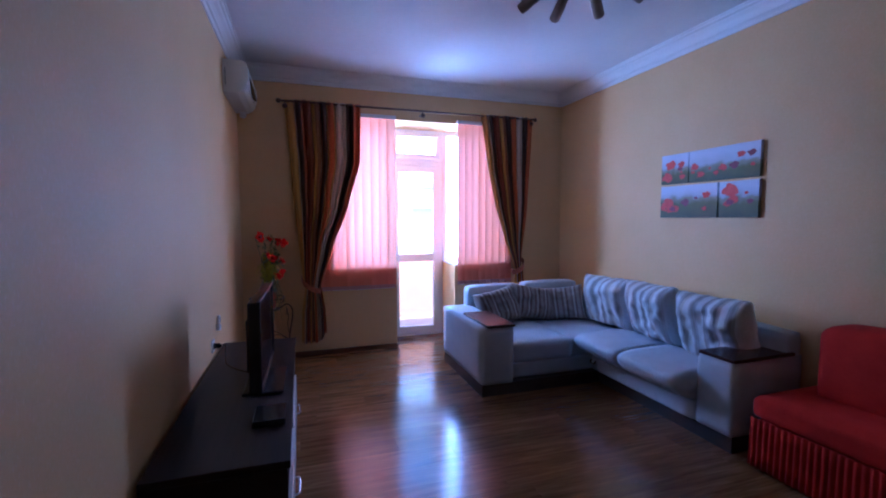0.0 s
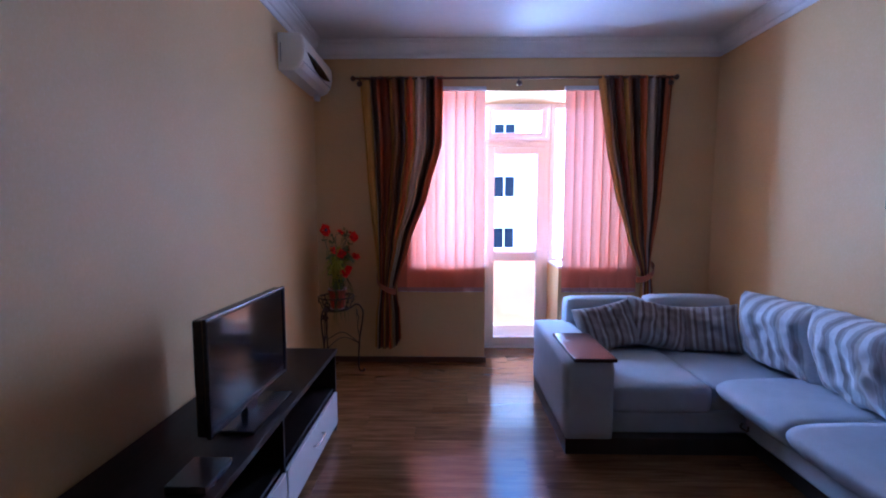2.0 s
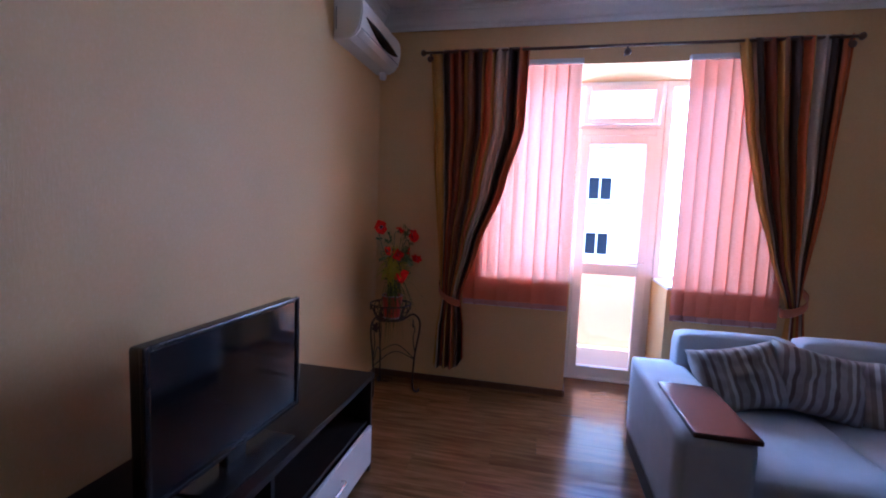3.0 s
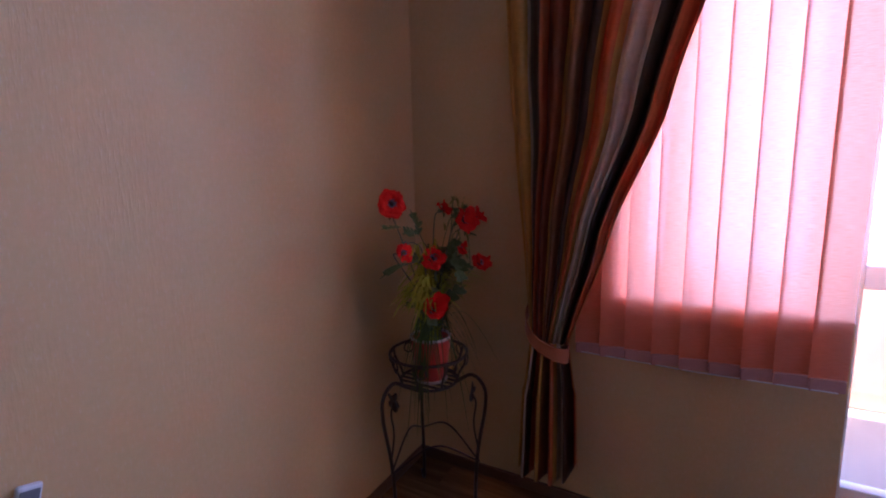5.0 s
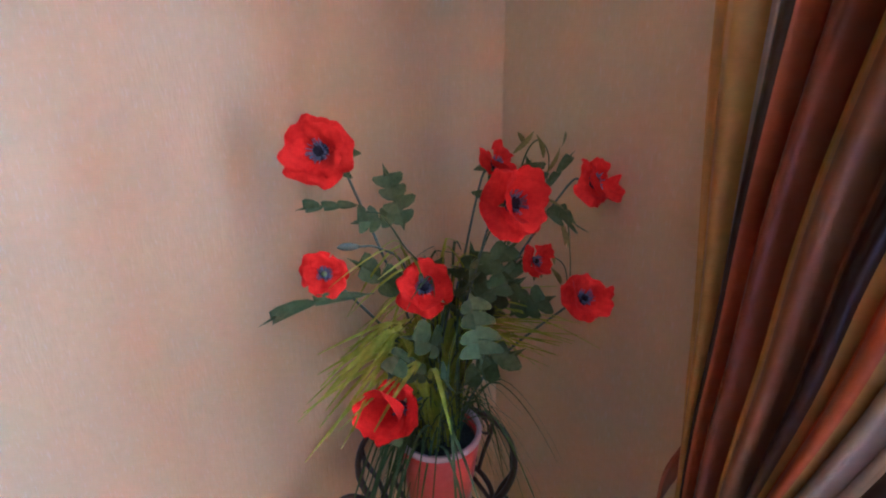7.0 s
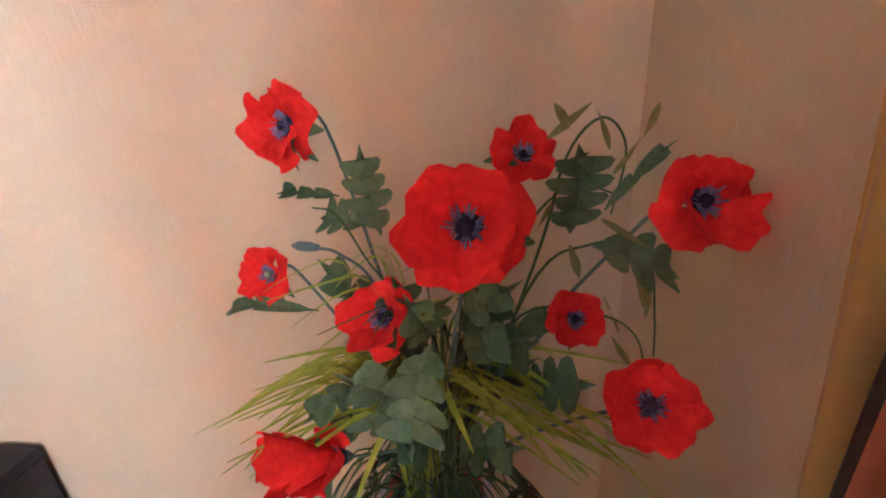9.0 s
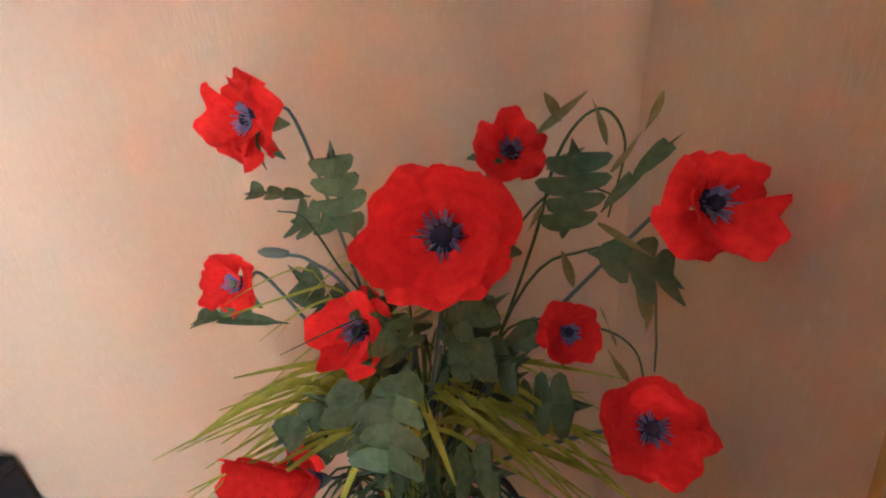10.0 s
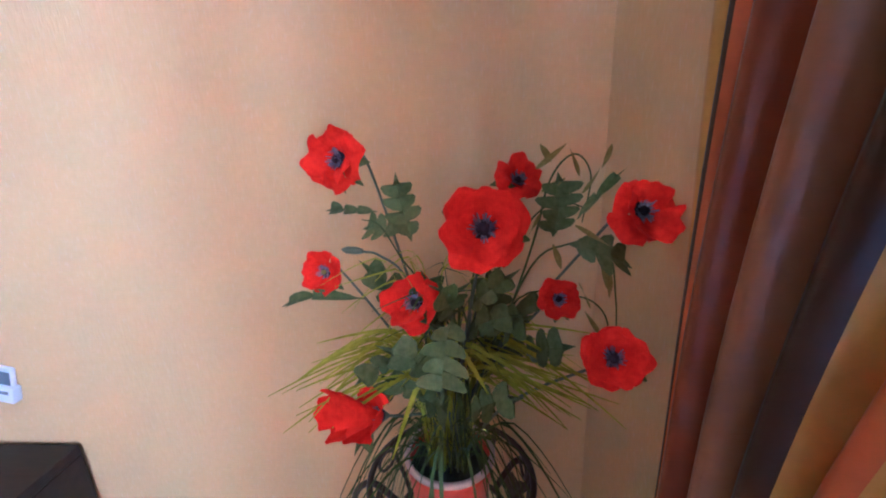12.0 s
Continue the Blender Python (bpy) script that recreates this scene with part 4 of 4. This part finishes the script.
for k, deg in enumerate((12, 132, 252)):
    a = radians(deg)
    d = Vector((math.cos(a), math.sin(a), 0))
    line = spline([d * 0.118 + Vector((0, 0, 0.614)), d * 0.185 + Vector((0, 0, 0.651)), d * 0.235 + Vector((0, 0, 0.603)), d * 0.238 + Vector((0, 0, 0.512)),
                   d * 0.208 + Vector((0, 0, 0.329)), d * 0.195 + Vector((0, 0, 0.137)), d * 0.20 + Vector((0, 0, 0.03)), d * 0.235 + Vector((0, 0, 0.007)), d * 0.25 + Vector((0, 0, 0.03))], 7)
    leg = part("leg", tube(line, 0.0075, 8), IRON, ps, smooth=True)
    inner = spline([d * 0.208 + Vector((0, 0, 0.329)), d * 0.19 + Vector((0, 0, 0.439)), d * 0.20 + Vector((0, 0, 0.530)), d * 0.185 + Vector((0, 0, 0.571))], 6)
    part("tendril", tube(inner, 0.004, 6), IRON, leg, smooth=True)
    vine_leaf(leg, d * 0.185 + Vector((0, 0, 0.576)), deg + 90, 0.042)
    b = math.radians(deg + 120)
    e = Vector((math.cos(b), math.sin(b), 0))
    part("stretcher", tube(spline([d * 0.212 + Vector((0, 0, 0.274)), d * 0.10 + e * 0.10 + Vector((0, 0, 0.366)), e * 0.212 + Vector((0, 0, 0.274))], 8), 0.004, 6), IRON, ps, smooth=True)

# ---- potted poppies ----
PZ = 0.619
plant = base("potted_plant", "artificial red poppies with grass in a red pot", "potted plant", (PC.x + 0.012, PC.y, PZ))
PO = Vector((PC.x + 0.012, PC.y, PZ))
SHIFT = Vector((-0.039, 0.054, -0.046))  # plant as a whole, from its first setting-out
pot = part("pot", lathe([(0, 0.002), (0.060, 0.002), (0.062, 0.008), (0.082, 0.165), (0.084, 0.185), (0.078, 0.185), (0.075, 0.15), (0, 0.15)], 40), POT, plant, "red glazed pot", True)
part("rim", lathe([(0.0835, 0.178), (0.0858, 0.180), (0.0858, 0.187), (0.076, 0.188), (0.076, 0.180)], 40), POTRIM, pot, "pale worn rim", True)
part("foot_ring", lathe([(0.059, 0.0), (0.0675, 0.0), (0.0680, 0.009), (0.0635, 0.011)], 40), POTRIM, pot, "pale foot ring", True)
part("soil", lathe([(0, 0.166), (0.045, 0.164), (0.0755, 0.155)], 24), SOIL, plant, smooth=True)


def petal(bm, R, a0, half, cup, seed, layer):
    """One broad crinkled petal with a frilled, notched rim."""
    nu, nv = 16, 10
    g = []
    for j in range(nv + 1):
        v = j / nv
        row = []
        for i in range(nu + 1):
            u = 2 * i / nu - 1
            rim = math.sin(5.5 * u + seed) + 0.6 * math.sin(12 * u + 2.1 * seed)
            crumple = noise.noise(Vector((u * 2.2, v * 2.5, seed * 5)))
            length = R * (1 - 0.15 * abs(u) ** 2.6 + 0.065 * rim * v ** 3 - 0.06 * math.exp(-(u * 5 - 0.6 * math.sin(seed)) ** 2))
            r = length * (0.07 + 0.93 * v)
            a = a0 + u * half * (0.45 + 0.66 * math.sin(min(1, v * 1.1) * 1.7))
            z = R * (cup * v ** 1.4 - (0.22 + 0.14 * math.sin(seed * 3)) * v ** 5 + 0.085 * rim * v ** 4 + 0.30 * crumple * v + 0.14 * math.cos(1.9 * u) * v)
            z += R * (0.10 * layer * v + 0.11 * u * v)
            row.append(bm.verts.new((r * math.cos(a), r * math.sin(a), z)))
        g.append(row)
    for j in range(nv):
        for i in range(nu):
            bm.faces.new((g[j][i], g[j][i + 1], g[j + 1][i + 1], g[j + 1][i]))
    return bm


def poppy(at, face, size, cup, seed, green=False):
    """One open poppy: overlapping crinkled petals, stamens, seedpod, stem."""
    rnd = random.Random(seed)
    at, face = Vector(at) - PO, Vector(face).normalized()
    R = size / 2
    fl = part("flower", lathe([(0, 0.0), (R * 0.24, R * 0.03), (R * 0.27, R * 0.09), (R * 0.14, R * 0.17), (0, R * 0.20)], 16), DARKHEART, plant, "dark flower heart", True)
    fl.matrix_basis = Matrix.Translation(at) @ face.to_track_quat("Z", "Y").to_matrix().to_4x4()
    n = 6 if size > 0.08 else 5
    for k in range(n):
        inner = k % 2
        bm = petal(bmesh.new(), R * rnd.uniform(0.94, 1.06) * (0.84 if inner else 1.0), 2 * math.pi * k / n + rnd.uniform(-0.14, 0.14), 1.12,
                   cup * rnd.uniform(0.8, 1.2) * (2.1 if inner else 0.75) + (0.55 if k == 3 and size > 0.1 else 0), rnd.uniform(0, 6), inner)
        part("petal", bm, PETAL, fl, smooth=True)
    pod = part("seedpod", lathe([(0, R * 0.30), (R * 0.10, R * 0.29), (R * 0.12, R * 0.22), (R * 0.09, R * 0.14), (0, R * 0.12)], 12), SEEDPOD if green else DARKHEART, fl, smooth=True)
    bm = bmesh.new()
    for k in range(54):
        a, l, o = rnd.uniform(0, 6.283), R * rnd.uniform(0.22, 0.36), rnd.uniform(0.12, 0.3)
        c, s = math.cos(a), math.sin(a)
        add_tube(bm, [(c * R * 0.12, s * R * 0.12, R * 0.1), (c * l * 0.8, s * l * 0.8, R * (0.12 + o * 0.6)), (c * l, s * l, R * (0.1 + o))], 0.0007, 4, False)
    part("stamen_ring", bm, FILAMENT, fl, "pale thread-like stamens")
    cal = part("calyx", lathe([(0, -0.016), (0.004, -0.014), (0.009, -0.004), (R * 0.22, R * 0.03)], 10), STEM, fl, smooth=True)
    for k in range(3):
        turn = rnd.uniform(0, 6.283)

        def sepal(u, v, a=turn):
            w = R * 0.20 * math.sin(math.pi * (0.12 + 0.84 * v)) * (2 * u - 1)
            q = R * (0.10 + 0.98 * v)
            return (q * math.cos(a) - w * math.sin(a), q * math.sin(a) + w * math.cos(a), R * (-0.10 + 0.16 * v - 0.30 * v * v) + 0.3 * abs(w))

        part("sepal", sheet(4, 6, sepal), LEAF, fl, "small green leaf behind the petals", True)
    root = Vector((rnd.uniform(-0.03, 0.03), rnd.uniform(-0.03, 0.03), 0.16))
    back = at - face * 0.014
    mid = root.lerp(back, 0.55) + Vector((0, 0, 0.05)) - face * 0.02
    part("stem", tube(spline([root, root.lerp(mid, 0.5) + Vector((0, 0, 0.03)), mid, back - face * 0.035, back], 6), 0.0028, 6, 0.0022), STEM, plant, smooth=True)


poppy((0.219, 4.226, 1.351), (0.76, -0.64, 0.12), 0.110, 0.26, 11)
poppy((0.401, 4.455, 1.275), (0.93, -0.06, 0.32), 0.113, 0.32, 2)
poppy((0.312, 4.350, 1.129), (0.76, -0.30, 0.56), 0.098, 0.42, 3)
poppy((0.280, 4.198, 1.174), (0.90, -0.22, 0.32), 0.074, 0.50, 4, True)
poppy((0.350, 4.285, 0.945), (0.62, -0.62, 0.50), 0.088, 1.30, 15)
poppy((0.380, 4.640, 1.070), (0.76, -0.16, 0.58), 0.098, 0.40, 6)
poppy((0.350, 4.668, 1.281), (0.84, 0.26, 0.26), 0.098, 0.34, 7)
poppy((0.324, 4.569, 1.140), (0.86, 0.05, 0.36), 0.068, 0.46, 8)
poppy((0.276, 4.510, 1.313), (0.72, 0.10, 0.62), 0.076, 0.48, 9)


def lobed_leaf(base_at, tip, width, droop, seed, lobes=4, up=(0.6, 0, 0.8)):
    """A deeply cut poppy leaf: a folded blade with pointed lobes to both sides."""
    a, b = Vector(base_at) + SHIFT - PO, Vector(tip) + SHIFT - PO
    d = b - a
    L = d.length
    d.normalize()
    n = Vector(up).normalized()
    side = d.cross(n).normalized()
    n = side.cross(d)
    rnd = random.Random(seed)
    bm = bmesh.new()
    w = width * 1.35

    def along(t):
        return a + d * L * t + n * (droop * L * math.sin(math.pi * t)) + side * 0.06 * L * math.sin(2.6 * t + seed)

    for sgn in (-1, 1):
        rim = [(-0.02, 0.02, 0.0)]
        step = 0.80 / lobes
        for q in range(lobes):
            t0 = 0.06 + step * q + rnd.uniform(-0.02, 0.02) + (0.03 if sgn > 0 else 0.0)
            reach = math.sin(math.pi * (0.22 + 0.62 * t0)) * rnd.uniform(0.8, 1.15)
            lift = rnd.uniform(-0.25, 0.3)
            for dt, k in ((0.0, 0.20), (0.12, 0.52), (0.42, 0.84), (0.85, 1.0), (1.06, 0.88), (1.0, 0.54), (0.94, 0.22)):
                rim.append((t0 + step * dt, reach * k, lift * k * k))
        rim.append((1.06, 0.0, -0.1))
        outer = [bm.verts.new(along(min(t, 1.0)) + d * L * max(0.0, t - 1) + side * sgn * w * k + n * w * (0.28 * k + z)) for t, k, z in rim]
        inner = [bm.verts.new(along(min(max(t, 0.0), 1.0))) for t, k, z in rim]
        for q in range(len(rim) - 1):
            bm.faces.new((inner[q], inner[q + 1], outer[q + 1], outer[q]))
    add_tube(bm, [along(t / 6) - n * 0.0006 for t in range(7)], 0.0011, 5, True, 0.0004)
    return part("leaf", bm, LEAF, plant, "grey-green lobed leaf", True)


lobed_leaf((0.40, 4.36, 1.17), (0.46, 4.335, 1.075), 0.028, 0.10, 1)
lobed_leaf((0.30, 4.28, 1.265), (0.28, 4.27, 1.37), 0.022, 0.06, 2, 4, (1, 0, 0.2))
lobed_leaf((0.30, 4.27, 1.28), (0.28, 4.205, 1.285), 0.020, 0.1, 3, 3)
lobed_leaf((0.26, 4.225, 1.31), (0.24, 4.13, 1.305), 0.011, 0.06, 4, 3)
lobed_leaf((0.34, 4.21, 1.19), (0.30, 4.05, 1.14), 0.010, 0.14, 5, 2)
lobed_leaf((0.34, 4.51, 1.28), (0.33, 4.51, 1.37), 0.026, 0.08, 6, 4, (1, 0, 0.2))
lobed_leaf((0.36, 4.53, 1.275), (0.36, 4.62, 1.235), 0.026, 0.12, 7, 3)
lobed_leaf((0.34, 4.54, 1.31), (0.36, 4.60, 1.375), 0.008, 0.05, 8, 2)
lobed_leaf((0.36, 4.25, 1.08), (0.41, 4.20, 1.07), 0.020, 0.15, 9, 2)
lobed_leaf((0.33, 4.43, 1.08), (0.39, 4.47, 1.17), 0.028, 0.10, 10, 3)
lobed_leaf((0.36, 4.47, 1.08), (0.40, 4.53, 1.13), 0.024, 0.10, 11, 3)
lobed_leaf((0.33, 4.33, 1.12), (0.34, 4.30, 1.22), 0.024, 0.06, 12, 4, (1, 0, 0.2))
lobed_leaf((0.30, 4.40, 1.10), (0.31, 4.41, 1.22), 0.026, 0.06, 13, 4, (1, 0, 0.2))
lobed_leaf((0.33, 4.26, 1.02), (0.40, 4.18, 0.93), 0.022, 0.2, 14, 3)

rl = random.Random(31)
for k in range(16):
    a = rl.uniform(-2.4, 2.0)
    d = Vector((math.cos(a) * 0.75, math.sin(a), 0))
    z = rl.uniform(0.98, 1.24)
    r0, r1 = rl.uniform(0.02, 0.06), rl.uniform(0.10, 0.17)
    foot = Vector((0.30, 4.335, 0)) + d * r0 + Vector((0.02, 0.02, z - 0.05))
    tip = Vector((0.30, 4.335, 0)) + d * r1 + Vector((0.02, 0.02, z + rl.uniform(-0.03, 0.07)))
    lobed_leaf(foot, tip, rl.uniform(0.014, 0.024), rl.uniform(0.05, 0.16), 40 + k, 3, (0.7, 0, 0.7))
    root = Vector((rl.uniform(-0.03, 0.03), rl.uniform(-0.03, 0.03), 0.16))
    part("stem", tube(spline([root, root.lerp(foot + SHIFT - PO, 0.5) + Vector((0, 0, 0.03)), foot + SHIFT - PO], 5), 0.002, 5), STEM, plant, smooth=True)

for path in (((0.34, 4.47, 1.24), (0.335, 4.50, 1.36), (0.33, 4.535, 1.40), (0.335, 4.56, 1.37), (0.34, 4.55, 1.30)),
             ((0.34, 4.46, 1.20), (0.35, 4.53, 1.27), (0.36, 4.585, 1.26), (0.365, 4.60, 1.19), (0.365, 4.605, 1.14)),
             ((0.35, 4.44, 1.16), (0.36, 4.53, 1.19), (0.37, 4.58, 1.17), (0.37, 4.60, 1.10)),
             ((0.33, 4.40, 1.15), (0.33, 4.46, 1.28), (0.33, 4.51, 1.33), (0.34, 4.56, 1.32)),
             ((0.34, 4.32, 1.15), (0.33, 4.27, 1.25), (0.325, 4.24, 1.30), (0.33, 4.215, 1.31))):
    part("twig", tube(spline([Vector((0.01, 0.01, 0.17))] + [Vector(p) + SHIFT - PO for p in path], 6), 0.0020, 6, 0.0010), GRASSDARK, plant, "thin arching green twig", True)


def slender_leaf(at, way, length, width, seed):
    """A narrow dry leaf with a soft twist."""
    a, d = Vector(at) - PO, Vector(way).normalized()
    side = d.cross(Vector((1, 0, 0.2))).normalized()
    n = side.cross(d)

    def blade(u, v):
        w = width * math.sin(math.pi * (0.06 + 0.92 * v)) ** 0.8 * (u - 0.5)
        return a + d * length * v + side * w * math.cos(1.2 * v + seed) + n * (w * math.sin(1.2 * v + seed) + 0.12 * length * math.sin(math.pi * v))

    return part("dry_leaf", sheet(2, 8, blade), DRYLEAF, plant, "slender olive leaf on a twig", True)


for k, (at, way, length) in enumerate((
        ((0.295, 4.535, 1.335), (0.0, 0.55, 0.45), 0.055), ((0.300, 4.580, 1.365), (0.05, 0.35, -0.9), 0.045), ((0.300, 4.555, 1.345), (0.0, -0.5, 0.8), 0.030),
        ((0.310, 4.600, 1.300), (0.0, 0.5, 0.8), 0.050), ((0.310, 4.625, 1.335), (0.05, 0.3, 0.9), 0.035), ((0.320, 4.590, 1.255), (0.1, 0.8, -0.5), 0.060),
        ((0.320, 4.625, 1.215), (0.1, 0.25, -0.95), 0.060), ((0.325, 4.640, 1.190), (0.0, 0.1, -1.0), 0.050), ((0.320, 4.600, 1.165), (0.1, 0.4, -0.9), 0.045),
        ((0.315, 4.560, 1.225), (0.1, 0.3, -0.9), 0.040), ((0.310, 4.540, 1.270), (0.0, -0.4, -0.8), 0.035), ((0.325, 4.610, 1.120), (0.1, 0.5, -0.8), 0.045),
        ((0.290, 4.545, 1.300), (0.0, 0.7, 0.4), 0.040), ((0.300, 4.480, 1.230), (0.0, -0.3, 0.9), 0.040))):
    slender_leaf(at, way, length, 0.010, k * 1.3)
bud = part("bud", lathe([(0, -0.018), (0.004, -0.016), (0.0065, -0.004), (0.006, 0.01), (0.002, 0.018), (0, 0.019)], 10), STEM, plant, "closed green flower bud", True)
bud.matrix_basis = Matrix.Translation(Vector((0.305, 4.188, 1.252)) + SHIFT - PO) @ pose(0, 0, 0, 82, 0, 8)
part("stem", tube(spline([Vector((0.305, 4.203, 1.250)) + SHIFT - PO, Vector((0.315, 4.235, 1.245)) + SHIFT - PO, Vector((0.32, 4.28, 1.20)) + SHIFT - PO, Vector((0.31, 4.33, 1.02)) + SHIFT - PO], 6), 0.002, 6), STEM, plant, smooth=True)


def blades(name, mat, count, seed, reach, rise, droop, width, label, sideways=0.0):
    """Long thin arching blades out of the pot, as one tuft."""
    rnd = random.Random(seed)
    bm = bmesh.new()
    for _ in range(count):
        a = rnd.choice((-1, 1)) * rnd.uniform(1.0, 2.0) if rnd.random() < sideways else rnd.uniform(-2.9, 2.2)
        d = Vector((math.cos(a), math.sin(a), 0))
        L = rnd.uniform(*reach)
        h = rnd.uniform(*rise)
        f = rnd.uniform(*droop)
        if d.x < 0:
            L *= 0.62
        side = Vector((-d.y, d.x, 0))
        w = width * rnd.uniform(0.6, 1.2)
        bend = rnd.uniform(-0.05, 0.05)
        root = Vector((rnd.uniform(-0.035, 0.035), rnd.uniform(-0.035, 0.035), 0.15))
        peak = rnd.uniform(0.45, 0.62)
        rows = []
        for i in range(13):
            t = i / 12
            c = root + d * L * (0.12 * t + 0.88 * t ** 1.5) + side * bend * t * t
            c += Vector((0, 0, h * math.sin(min(1.0, t / peak) * math.pi / 2) - f * max(0.0, t - peak * 0.8) ** 1.8 * 3.2))
            ww = w * math.sin(math.pi * (0.12 + 0.86 * t)) ** 0.6
            rows.append([bm.verts.new(c - side * ww), bm.verts.new(c - Vector((0, 0, ww * 0.5))), bm.verts.new(c + side * ww)])
        for p, q in zip(rows, rows[1:]):
            for k in range(2):
                bm.faces.new((p[k], p[k + 1], q[k + 1], q[k]))
    return tagged(part(name, bm, mat, plant, label, True), kind="stuff")


blades("grass_tuft", GRASS, 110, 21, (0.14, 0.28), (0.22, 0.32), (0.01, 0.08), 0.0052, "yellow-green artificial grass blades", 0.85)
blades("grass_tuft", GRASS, 20, 27, (0.12, 0.22), (0.34, 0.46), (0.0, 0.10), 0.0034, "tall yellow-green artificial grass blades", 1.0)
blades("grass_tuft", GRASSDARK, 80, 22, (0.12, 0.27), (0.06, 0.16), (0.12, 0.34), 0.0028, "dark green drooping grass blades", 0.6)
blades("grass_tuft", GRASSDARK, 30, 23, (0.05, 0.16), (0.22, 0.42), (0.0, 0.06), 0.0026, "upright thin green blades")

# ---- laminate planks ----
PW, PL = 0.193, 1.29
rng = random.Random(4)
y = YS
while y < DY - 0.02:
    yy = min(y + PW, YN if y < YN - 0.001 else DY - 0.02)
    x = XW - rng.uniform(0, 1.2)
    while x < XE:
        a, b = max(x, XW), min(x + PL, XE)
        spans = [(a, b)]
        if yy > YN + 0.001:
            spans = [(max(a, JL), min(b, JR))]
        for a, b in spans:
            if b - a > 0.02:
                y1 = yy
                pk = part("plank", box(-(b - a) / 2 + 0.0004, (b - a) / 2 - 0.0004, -(y1 - y) / 2 + 0.0004, (y1 - y) / 2 - 0.0004, -0.011, 0.0), LAMINATE, floor)
                pk.matrix_basis = pose((a + b) / 2, (y + y1) / 2, 0.0)
        x += PL
    y = yy
